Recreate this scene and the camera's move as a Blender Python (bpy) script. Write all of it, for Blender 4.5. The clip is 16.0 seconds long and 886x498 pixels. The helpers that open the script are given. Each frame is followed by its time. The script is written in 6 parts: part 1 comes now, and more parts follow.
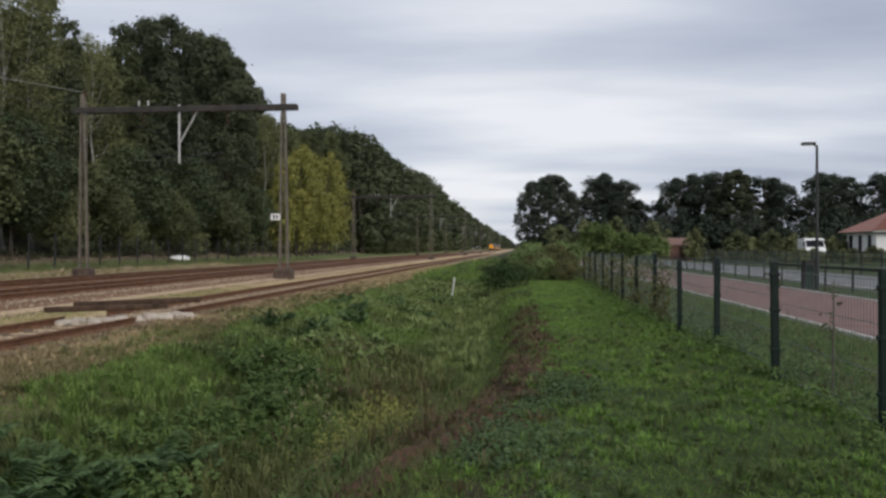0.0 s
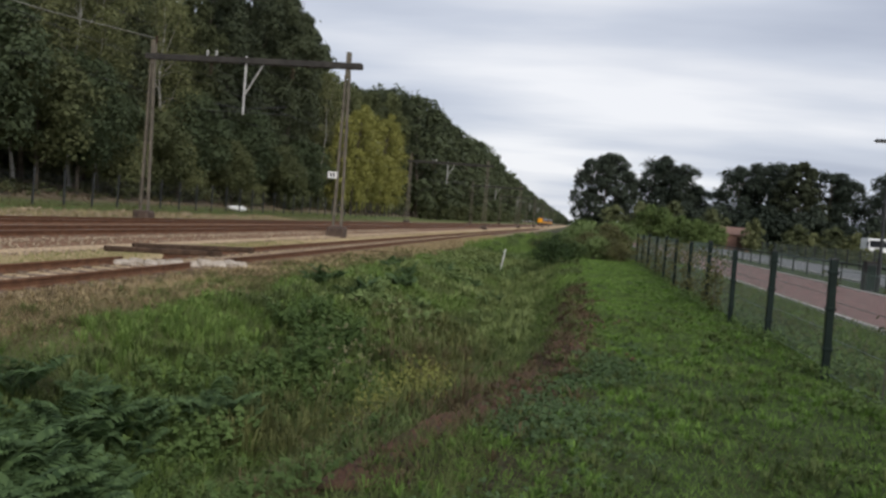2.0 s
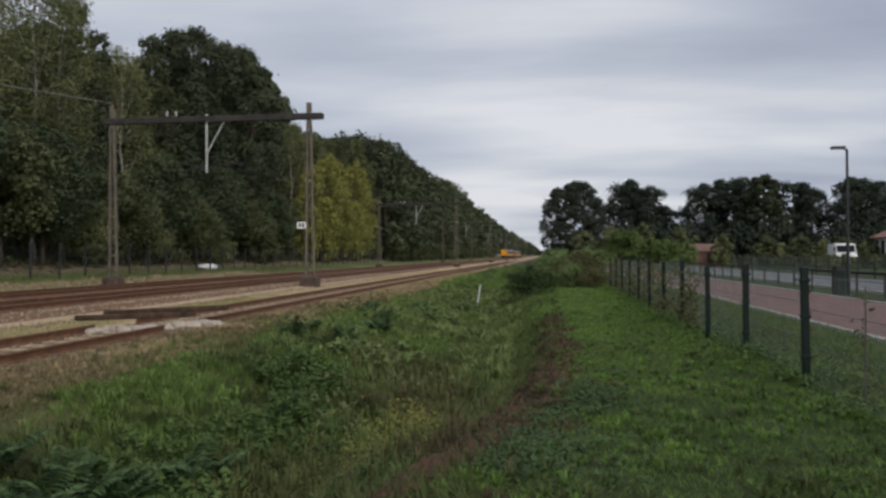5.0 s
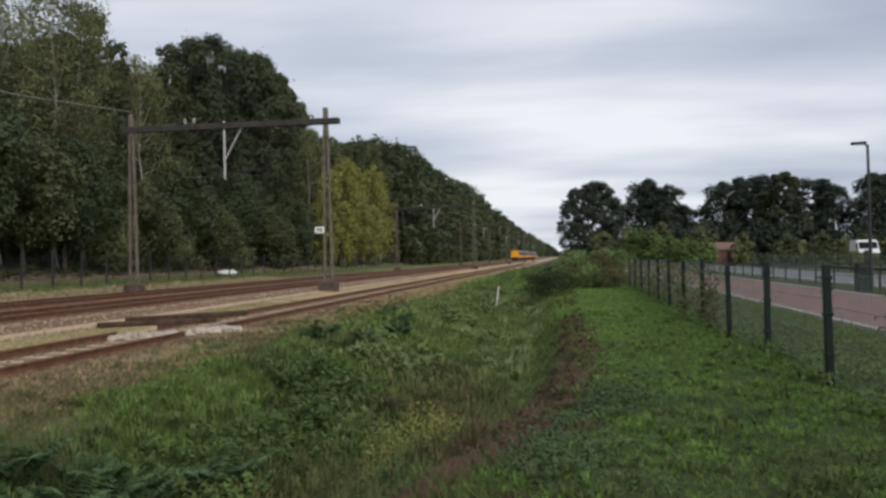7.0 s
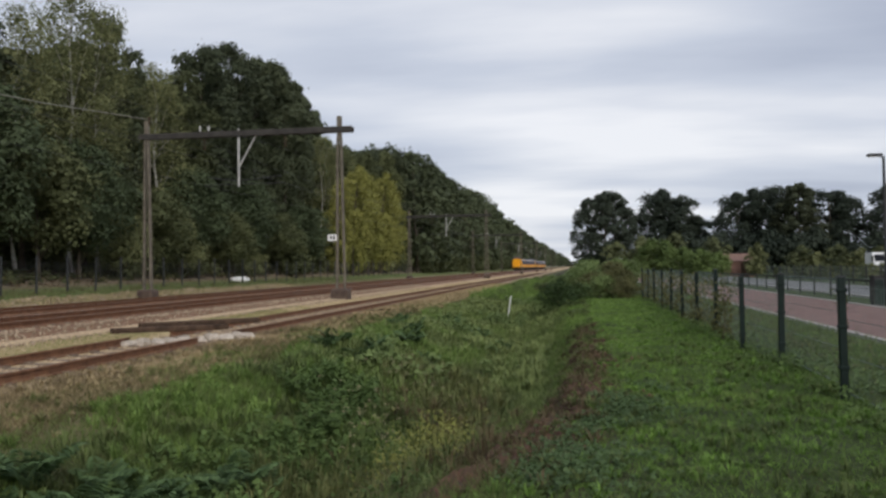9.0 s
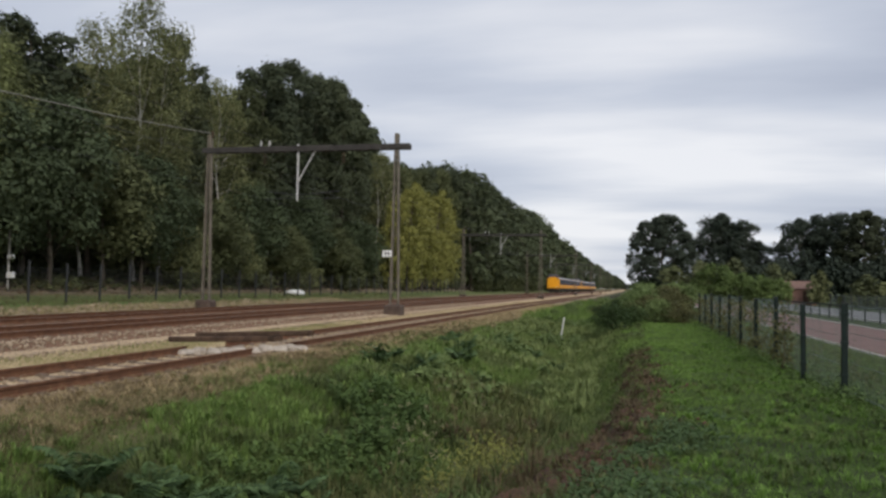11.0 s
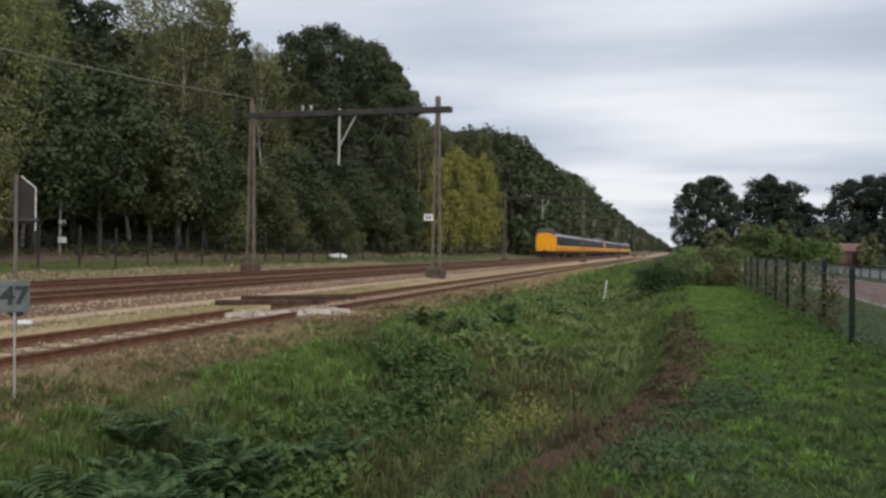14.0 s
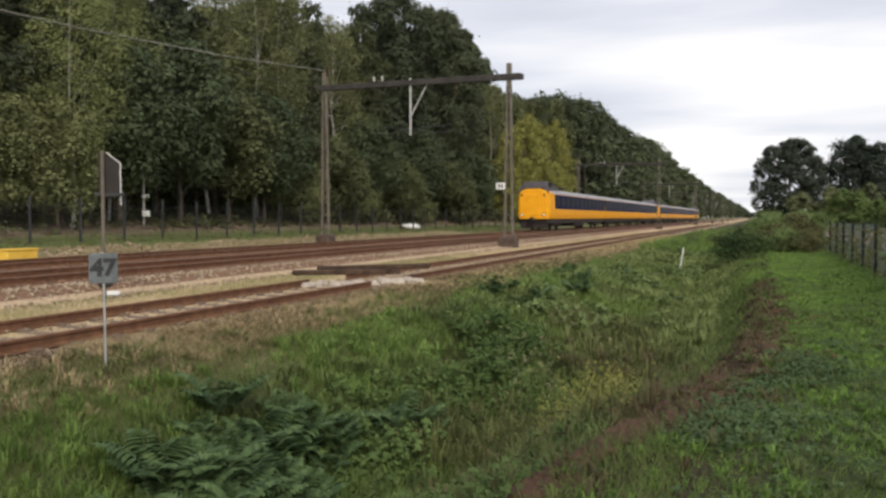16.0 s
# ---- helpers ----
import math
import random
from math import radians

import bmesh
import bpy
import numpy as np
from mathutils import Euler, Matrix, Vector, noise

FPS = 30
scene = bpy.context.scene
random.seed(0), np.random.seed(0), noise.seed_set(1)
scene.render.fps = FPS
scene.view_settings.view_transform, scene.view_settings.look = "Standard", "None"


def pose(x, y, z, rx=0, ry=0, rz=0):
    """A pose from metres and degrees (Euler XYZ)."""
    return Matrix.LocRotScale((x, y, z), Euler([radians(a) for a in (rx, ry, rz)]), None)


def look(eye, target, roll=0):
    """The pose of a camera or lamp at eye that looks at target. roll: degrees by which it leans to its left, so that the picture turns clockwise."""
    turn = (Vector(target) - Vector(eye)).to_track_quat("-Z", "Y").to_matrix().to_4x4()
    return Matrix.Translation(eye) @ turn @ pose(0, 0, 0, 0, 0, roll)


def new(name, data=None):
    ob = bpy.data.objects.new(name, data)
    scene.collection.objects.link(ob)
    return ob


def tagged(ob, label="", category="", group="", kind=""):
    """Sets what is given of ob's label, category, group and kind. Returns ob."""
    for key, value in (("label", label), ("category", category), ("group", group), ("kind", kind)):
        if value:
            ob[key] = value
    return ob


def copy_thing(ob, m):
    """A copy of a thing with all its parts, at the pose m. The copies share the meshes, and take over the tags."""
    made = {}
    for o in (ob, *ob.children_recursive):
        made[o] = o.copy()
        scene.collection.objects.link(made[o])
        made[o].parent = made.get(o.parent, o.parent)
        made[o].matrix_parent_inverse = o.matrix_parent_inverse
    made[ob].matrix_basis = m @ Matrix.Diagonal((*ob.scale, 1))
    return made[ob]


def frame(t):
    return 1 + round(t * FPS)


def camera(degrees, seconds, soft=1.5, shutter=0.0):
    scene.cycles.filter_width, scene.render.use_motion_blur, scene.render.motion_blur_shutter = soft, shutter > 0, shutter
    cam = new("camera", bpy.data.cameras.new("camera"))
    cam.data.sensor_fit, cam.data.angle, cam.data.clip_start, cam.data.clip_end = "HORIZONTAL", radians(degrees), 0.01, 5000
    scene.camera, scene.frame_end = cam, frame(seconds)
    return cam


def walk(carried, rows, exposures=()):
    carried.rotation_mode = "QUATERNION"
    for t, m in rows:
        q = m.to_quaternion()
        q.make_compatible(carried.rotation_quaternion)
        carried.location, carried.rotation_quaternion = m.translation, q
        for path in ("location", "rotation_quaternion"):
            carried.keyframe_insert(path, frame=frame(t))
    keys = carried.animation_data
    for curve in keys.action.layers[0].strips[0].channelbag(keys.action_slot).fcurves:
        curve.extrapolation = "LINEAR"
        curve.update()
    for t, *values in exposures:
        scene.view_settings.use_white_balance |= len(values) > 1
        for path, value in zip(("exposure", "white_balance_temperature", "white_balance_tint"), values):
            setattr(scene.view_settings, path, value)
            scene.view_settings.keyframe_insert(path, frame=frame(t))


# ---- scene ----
cam = camera(56.0, 16.0, soft=2.7)
EYE = (0.0, 0.0, 1.55)
# seconds, yaw, pitch, roll in degrees
TURNS = [
    (0.0, 5.31, -0.03, 0.13),
    (0.5, 7.47, -1.60, 0.24),
    (1.0, 8.22, -2.51, -0.78),
    (1.5, 8.47, -2.38, -2.28),
    (2.0, 8.96, -2.32, -4.39),
    (2.5, 8.31, -2.13, -4.42),
    (3.0, 6.45, -1.38, -3.29),
    (3.5, 5.01, -0.35, -2.74),
    (4.0, 5.31, 0.44, -1.40),
    (6.5, 8.05, 0.46, 1.43),
    (7.0, 8.30, 0.68, 1.26),
    (7.5, 8.42, 0.92, 0.94),
    (8.0, 8.59, 0.87, 1.08),
    (8.5, 8.77, 0.96, 0.86),
    (9.0, 9.14, 1.30, 0.76),
    (11.5, 14.04, 2.79, -0.24),
    (12.0, 15.18, 2.92, 1.01),
    (12.5, 15.12, 2.61, 1.35),
    (13.0, 15.39, 1.86, 1.25),
    (13.5, 14.91, 0.78, -0.02),
    (14.0, 15.66, 0.00, -0.75),
    (14.5, 16.49, -0.43, -1.07),
    (15.0, 17.83, -1.38, -1.37),
    (15.5, 19.19, -2.36, -0.86),
    (16.0, 20.63, -2.16, -0.02),
]
walk(cam, [(t, pose(*EYE, 90 + p, r, y)) for t, y, p, r in TURNS],
     exposures=[(0, -0.05, 6500, 10), (0.5, -0.18, 6500, 10), (1.0, -0.04, 6500, 10), (1.5, 0.12, 6550, 10), (2.0, 0.04, 6550, 10), (3.0, 0.0, 6550, 10), (3.5, -0.2, 6500, 10),
                (4.0, -0.4, 6500, 10), (4.2, -0.4, 6500, 10), (6.3, 0.0, 6500, 10), (9.2, 0.0, 6500, 10), (11.5, -0.05, 6550, 10), (13.0, -0.1, 6550, 10), (14.0, 0.0, 6550, 10),
                (15.0, -0.1, 6600, 10), (15.5, 0.25, 6850, 11), (16.0, 0.35, 6950, 11)])

# ---- sky and sun ----
SUN_EL, SUN_AZ = 34.0, 150.0
world = bpy.data.worlds.new("overcast_sky")
scene.world = world
world.use_nodes = True


def build_sky():
    nt = world.node_tree
    N, L = nt.nodes, nt.links
    bg = N["Background"]
    sky = N.new("ShaderNodeTexSky")
    sky.sky_type, sky.sun_disc = "NISHITA", False
    sky.sun_elevation, sky.sun_rotation = radians(SUN_EL), radians(SUN_AZ)
    sk = N.new("ShaderNodeVectorMath")
    sk.operation = "SCALE"
    L.new(sky.outputs[0], sk.inputs[0])
    sk.inputs["Scale"].default_value = 0.1
    tc = N.new("ShaderNodeTexCoord")
    sep = N.new("ShaderNodeSeparateXYZ")
    L.new(tc.outputs["Generated"], sep.inputs[0])

    def m(op, a, b):
        n = N.new("ShaderNodeMath")
        n.operation = op
        for k, v in ((0, a), (1, b)):
            if isinstance(v, (int, float)):
                n.inputs[k].default_value = v
            else:
                L.new(v, n.inputs[k])
        return n.outputs[0]
    up = m("ADD", m("MAXIMUM", sep.outputs[2], 0.0), 0.14)
    cx, cy = m("DIVIDE", sep.outputs[0], up), m("DIVIDE", sep.outputs[1], up)
    com = N.new("ShaderNodeCombineXYZ")
    L.new(cx, com.inputs[0]), L.new(cy, com.inputs[1])

    def cloud(scale, off, detail, sx, sy):
        mp = N.new("ShaderNodeMapping")
        mp.inputs["Location"].default_value = off
        mp.inputs["Scale"].default_value = (sx, sy, 1)
        mp.inputs["Rotation"].default_value = (0, 0, radians(-12))
        L.new(com.outputs[0], mp.inputs[0])
        n = N.new("ShaderNodeTexNoise")
        n.inputs["Scale"].default_value = scale
        n.inputs["Detail"].default_value = detail
        n.inputs["Roughness"].default_value = 0.5
        L.new(mp.outputs[0], n.inputs["Vector"])
        return n.outputs["Fac"]
    big = cloud(0.55, (5.6, 2.3, 0), 2.0, 0.75, 1.1)
    fine = cloud(2.0, (1.0, 2.0, 0), 4.0, 0.6, 1.5)
    mixv = m("ADD", m("MULTIPLY", big, 0.78), m("MULTIPLY", fine, 0.22))
    ramp = N.new("ShaderNodeValToRGB")
    e = ramp.color_ramp.elements
    e[0].position, e[0].color = 0.36, (0.43, 0.475, 0.585, 1)
    e[1].position, e[1].color = 0.62, (0.87, 0.885, 0.93, 1)
    mid = e.new(0.48)
    mid.color = (0.585, 0.63, 0.73, 1)
    L.new(mixv, ramp.inputs[0])
    mix = N.new("ShaderNodeMix")
    mix.data_type = "RGBA"
    mix.inputs["Factor"].default_value = 0.93
    L.new(sk.outputs[0], mix.inputs["A"]), L.new(ramp.outputs[0], mix.inputs["B"])
    L.new(mix.outputs["Result"], bg.inputs[0])
    bg.inputs[1].default_value = 1.02


build_sky()
sun = new("sun", bpy.data.lights.new("sun", "SUN"))
sun.data.energy, sun.data.angle, sun.data.color = 1.72, radians(25), (1.0, 0.95, 0.88)
sun.matrix_world = look((0, 0, 60), Vector((0, 0, 60)) - Vector((math.sin(radians(SUN_AZ)) * math.cos(radians(SUN_EL)),
                        math.cos(radians(SUN_AZ)) * math.cos(radians(SUN_EL)), math.sin(radians(SUN_EL)))))


# ---- materials ----
def surf(name, c1, c2, scale=8.0, rough=0.85, bump=0.15, metal=0.0, island=0.0, obrand=0.0, fine=60.0, translucent=0.0, spec=0.5):
    """A surface of two colours mottled at two scales; island / obrand: spread of value piece by piece or object by object."""
    mt = bpy.data.materials.new(name)
    mt.use_nodes = True
    nt = mt.node_tree
    N, L = nt.nodes, nt.links
    b = N["Principled BSDF"]
    b.inputs["Roughness"].default_value, b.inputs["Metallic"].default_value = rough, metal
    b.inputs["Specular IOR Level"].default_value = spec
    tc = N.new("ShaderNodeTexCoord")
    n1, n2 = N.new("ShaderNodeTexNoise"), N.new("ShaderNodeTexNoise")
    for n, s in ((n1, scale), (n2, fine)):
        n.inputs["Scale"].default_value, n.inputs["Detail"].default_value = s, 4
        L.new(tc.outputs["Object"], n.inputs["Vector"])
    add = N.new("ShaderNodeMath")
    add.operation = "MULTIPLY_ADD"
    L.new(n2.outputs["Fac"], add.inputs[0])
    add.inputs[1].default_value = 0.6
    L.new(n1.outputs["Fac"], add.inputs[2])
    last = add.outputs[0]
    for amount, node, out in ((island, "ShaderNodeNewGeometry", "Random Per Island"), (obrand, "ShaderNodeObjectInfo", "Random")):
        if amount:
            g, a2 = N.new(node), N.new("ShaderNodeMath")
            a2.operation = "MULTIPLY_ADD"
            L.new(g.outputs[out], a2.inputs[0])
            a2.inputs[1].default_value = amount
            L.new(last, a2.inputs[2])
            last = a2.outputs[0]
    mr = N.new("ShaderNodeMapRange")
    mr.inputs["From Min"].default_value, mr.inputs["From Max"].default_value = 0.55, 1.05 + island + obrand
    L.new(last, mr.inputs[0])
    mx = N.new("ShaderNodeMix")
    mx.data_type = "RGBA"
    mx.inputs["A"].default_value, mx.inputs["B"].default_value = (*c1, 1), (*c2, 1)
    L.new(mr.outputs[0], mx.inputs["Factor"])
    L.new(mx.outputs["Result"], b.inputs["Base Color"])
    if bump:
        bp = N.new("ShaderNodeBump")
        bp.inputs["Strength"].default_value, bp.inputs["Distance"].default_value = bump, 0.02
        L.new(n2.outputs["Fac"], bp.inputs["Height"])
        L.new(bp.outputs[0], b.inputs["Normal"])
    if translucent:
        tr, ms = N.new("ShaderNodeBsdfTranslucent"), N.new("ShaderNodeMixShader")
        L.new(mx.outputs["Result"], tr.inputs[0])
        ms.inputs[0].default_value = translucent
        L.new(b.outputs[0], ms.inputs[1]), L.new(tr.outputs[0], ms.inputs[2])
        L.new(ms.outputs[0], N["Material Output"].inputs[0])
    return mt


def leafy(name, c1, c2, tr=0.25):
    return surf(name, c1, c2, scale=0.5, rough=0.7, bump=0, island=0.38, obrand=0.6, fine=1.6, translucent=tr, spec=0.12)


def grassy(name, c1, c2, scale=1.5, fine=0.35, island=0.42):
    """Blades that vary more from patch to patch than one by one."""
    return surf(name, c1, c2, scale=scale, rough=0.75, bump=0, island=island, fine=fine, translucent=0.25, spec=0.2)


# dark leaves; the blue tinge of distance haze is mixed into the colour
M_FIELD = leafy("hazed_dark_field_leaves", (0.018, 0.028, 0.021), (0.068, 0.083, 0.058), 0.15)
M_CONIFER = leafy("dark_conifer_needles", (0.024, 0.032, 0.018), (0.078, 0.088, 0.05), 0.1)
M_PALEBIRCH = leafy("pale_birch_leaves", (0.13, 0.155, 0.06), (0.36, 0.39, 0.17))
M_OAK = leafy("oak_leaves", (0.050, 0.061, 0.031), (0.160, 0.176, 0.080))
M_DARK = leafy("dark_leaves", (0.038, 0.050, 0.030), (0.118, 0.136, 0.074))
M_YOUNG = leafy("young_oak_leaves", (0.036, 0.052, 0.027), (0.115, 0.145, 0.075))
M_BUSH = leafy("ditch_bush_leaves", (0.016, 0.032, 0.012), (0.075, 0.115, 0.04))
M_BIRCH = leafy("birch_leaves", (0.085, 0.098, 0.044), (0.29, 0.30, 0.14))
M_YELLOW = leafy("autumn_leaves", (0.095, 0.112, 0.03), (0.40, 0.385, 0.115))
M_LIME = leafy("light_green_leaves", (0.045, 0.075, 0.02), (0.18, 0.24, 0.08))
M_BROWNISH = leafy("bramble_leaves", (0.048, 0.056, 0.022), (0.175, 0.165, 0.07))
M_NETTLE = leafy("nettle_leaves", (0.026, 0.052, 0.016), (0.16, 0.235, 0.075))
M_LIGHTWEED = leafy("light_weed_leaves", (0.045, 0.075, 0.025), (0.23, 0.30, 0.11))
M_FERN = grassy("fern_fronds", (0.018, 0.044, 0.018), (0.175, 0.265, 0.105))
M_LAWN = grassy("lawn_blades", (0.032, 0.072, 0.014), (0.25, 0.41, 0.086), 5.5, 0.9, 0.3)
M_FRESH = grassy("fresh_slope_blades", (0.034, 0.074, 0.016), (0.265, 0.38, 0.098), 3.0, 0.6, 0.4)
M_CLOVER = leafy("low_lawn_leaves", (0.03, 0.052, 0.014), (0.155, 0.215, 0.065))
M_PALEGREEN = grassy("pale_green_blades", (0.07, 0.105, 0.035), (0.34, 0.40, 0.15), 1.6, 0.5)
M_OLIVE = grassy("olive_grass_blades", (0.045, 0.054, 0.018), (0.225, 0.24, 0.09), 2.5, 0.5)
M_WEED = leafy("yellowish_weed_leaves", (0.12, 0.135, 0.03), (0.42, 0.42, 0.13))
M_IVY = leafy("ground_ivy_leaves", (0.022, 0.042, 0.018), (0.125, 0.19, 0.082))
# leaf green greyed a little in the colour for distance haze
M_FAR = leafy("hazed_distant_leaves", (0.034, 0.046, 0.027), (0.125, 0.148, 0.076), 0.15)
M_OLDTILE = surf("weathered_tiles", (0.12, 0.065, 0.05), (0.24, 0.15, 0.12), 6, 0.9, 0.3)
M_PALESTRIP = grassy("pale_verge_blades", (0.17, 0.18, 0.07), (0.38, 0.36, 0.17))
M_TALL = grassy("tall_grass_blades", (0.024, 0.040, 0.014), (0.195, 0.245, 0.082), 2.6, 0.4, 0.5)
M_DRY = grassy("dry_grass_blades", (0.19, 0.15, 0.08), (0.58, 0.46, 0.265), 2.0, 0.5)
M_DEAD = grassy("dead_brown_grass", (0.05, 0.038, 0.02), (0.18, 0.135, 0.075), 3.0, 0.8)
M_LITTER = leafy("fallen_leaves", (0.11, 0.075, 0.045), (0.40, 0.29, 0.18), 0.1)
M_SEED = leafy("seed_heads", (0.2, 0.18, 0.10), (0.4, 0.36, 0.22))
M_BARK = surf("brown_bark", (0.05, 0.04, 0.03), (0.14, 0.115, 0.085), 3, 0.95, 0.6, fine=25)
M_BIRCHBARK = surf("pale_birch_bark", (0.16, 0.15, 0.13), (0.62, 0.6, 0.55), 2.5, 0.8, 0.3, fine=9)
M_RUST = surf("rusty_steel", (0.095, 0.041, 0.02), (0.22, 0.105, 0.053), 6, 0.75, 0.3, 0.2)
M_RAILTOP = surf("worn_rail_head", (0.28, 0.24, 0.22), (0.42, 0.38, 0.35), 3, 0.35, 0.05, 0.9)
M_SLEEPER = surf("weathered_sleeper", (0.10, 0.065, 0.045), (0.24, 0.18, 0.13), 5, 0.9, 0.5, obrand=0.3)
M_BALLAST = surf("rust_stained_ballast", (0.11, 0.055, 0.03), (0.265, 0.148, 0.084), 14, 0.95, 0.9, fine=45)
M_STONE = surf("ballast_stone", (0.19, 0.135, 0.09), (0.45, 0.35, 0.24), 3, 0.95, 0.3, island=0.8)
M_SOIL = surf("bare_brown_soil", (0.016, 0.009, 0.006), (0.125, 0.06, 0.036), 3, 0.95, 0.4, island=0.9)
M_RUSTSTONE = surf("rust_stained_stone", (0.11, 0.056, 0.034), (0.31, 0.18, 0.115), 3, 0.95, 0.3, island=0.8)
M_MAST = surf("weathered_mast_steel", (0.085, 0.072, 0.055), (0.19, 0.165, 0.125), 3, 0.8, 0.2, 0.1)
M_BEAM = surf("dark_beam_steel", (0.022, 0.020, 0.018), (0.062, 0.056, 0.05), 3, 0.85, 0.2, 0.1)
M_GALV = surf("galvanised_steel", (0.32, 0.32, 0.31), (0.55, 0.55, 0.53), 4, 0.5, 0.1, 0.4)
M_FOOTING = surf("brown_concrete_footing", (0.05, 0.032, 0.025), (0.12, 0.085, 0.065), 4, 0.95, 0.4)
M_WHITE = surf("white_paint", (0.62, 0.62, 0.6), (0.82, 0.82, 0.8), 4, 0.6, 0.05)
M_GREENPAINT = surf("dark_green_coating", (0.004, 0.010, 0.008), (0.009, 0.021, 0.017), 6, 0.55, 0.05, spec=0.25)
M_MESHWIRE = surf("mesh_wire_coating", (0.05, 0.08, 0.07), (0.12, 0.16, 0.145), 6, 0.5, 0.05)
M_BLACKPAINT = surf("black_coating", (0.012, 0.013, 0.014), (0.035, 0.036, 0.037), 6, 0.5, 0.05)
M_WIRE = surf("weathered_wire", (0.16, 0.16, 0.13), (0.26, 0.26, 0.22), 6, 0.6, 0)
M_TIMBER = surf("dark_tarred_timber", (0.03, 0.02, 0.014), (0.11, 0.07, 0.048), 5, 0.9, 0.5, spec=0.15)
M_LIMESTONE = surf("pale_concrete_block", (0.30, 0.255, 0.21), (0.60, 0.53, 0.45), 5, 0.9, 0.4)
M_PATHBED = surf("red_paving_bed", (0.125, 0.068, 0.06), (0.225, 0.125, 0.112), 2, 0.95, 0.5)
M_ASPHALT = surf("grey_road_asphalt", (0.10, 0.10, 0.105), (0.17, 0.17, 0.175), 2, 0.9, 0.4)
M_KERB = surf("pale_kerb_concrete", (0.28, 0.27, 0.25), (0.48, 0.46, 0.43), 4, 0.9, 0.3)
M_YELLOWPAINT = surf("train_yellow", (0.76, 0.325, 0.010), (0.90, 0.41, 0.018), 1.5, 0.5, 0.02, spec=0.25)
M_BLUEPAINT = surf("train_dark_blue", (0.010, 0.014, 0.05), (0.02, 0.027, 0.08), 1.5, 0.6, 0.02, spec=0.06)
M_ROOFGREY = surf("train_roof_grey", (0.22, 0.22, 0.23), (0.38, 0.38, 0.39), 2, 0.6, 0.1)
M_CABGREY = surf("dark_cab_roof", (0.034, 0.028, 0.03), (0.085, 0.072, 0.074), 2, 0.6, 0.1)
M_UNDER = surf("dark_underframe", (0.012, 0.010, 0.009), (0.04, 0.032, 0.028), 3, 0.8, 0.2)
M_GLASS = surf("dark_tinted_glass", (0.008, 0.009, 0.011), (0.016, 0.018, 0.022), 2, 0.4, 0, spec=0.08)
M_YELLOWBOX = surf("yellow_plastic", (0.6, 0.36, 0.03), (0.8, 0.52, 0.08), 3, 0.6, 0.05)
M_SIGN = surf("pale_sign_face", (0.06, 0.072, 0.075), (0.18, 0.20, 0.205), 5, 0.6, 0.03)
M_TILE = surf("red_roof_tile", (0.2, 0.085, 0.065), (0.34, 0.165, 0.13), 3, 0.85, 0.4, obrand=0.6, island=0.4)
M_BRICK = surf("red_brick", (0.16, 0.085, 0.06), (0.27, 0.15, 0.115), 3, 0.9, 0.4)
M_LAMPGLOW = bpy.data.materials.new("headlight_glow")
M_LAMPGLOW.use_nodes = True
M_LAMPGLOW.node_tree.nodes["Principled BSDF"].inputs["Emission Color"].default_value = (1, 0.95, 0.85, 1)
M_LAMPGLOW.node_tree.nodes["Principled BSDF"].inputs["Emission Strength"].default_value = 0.4


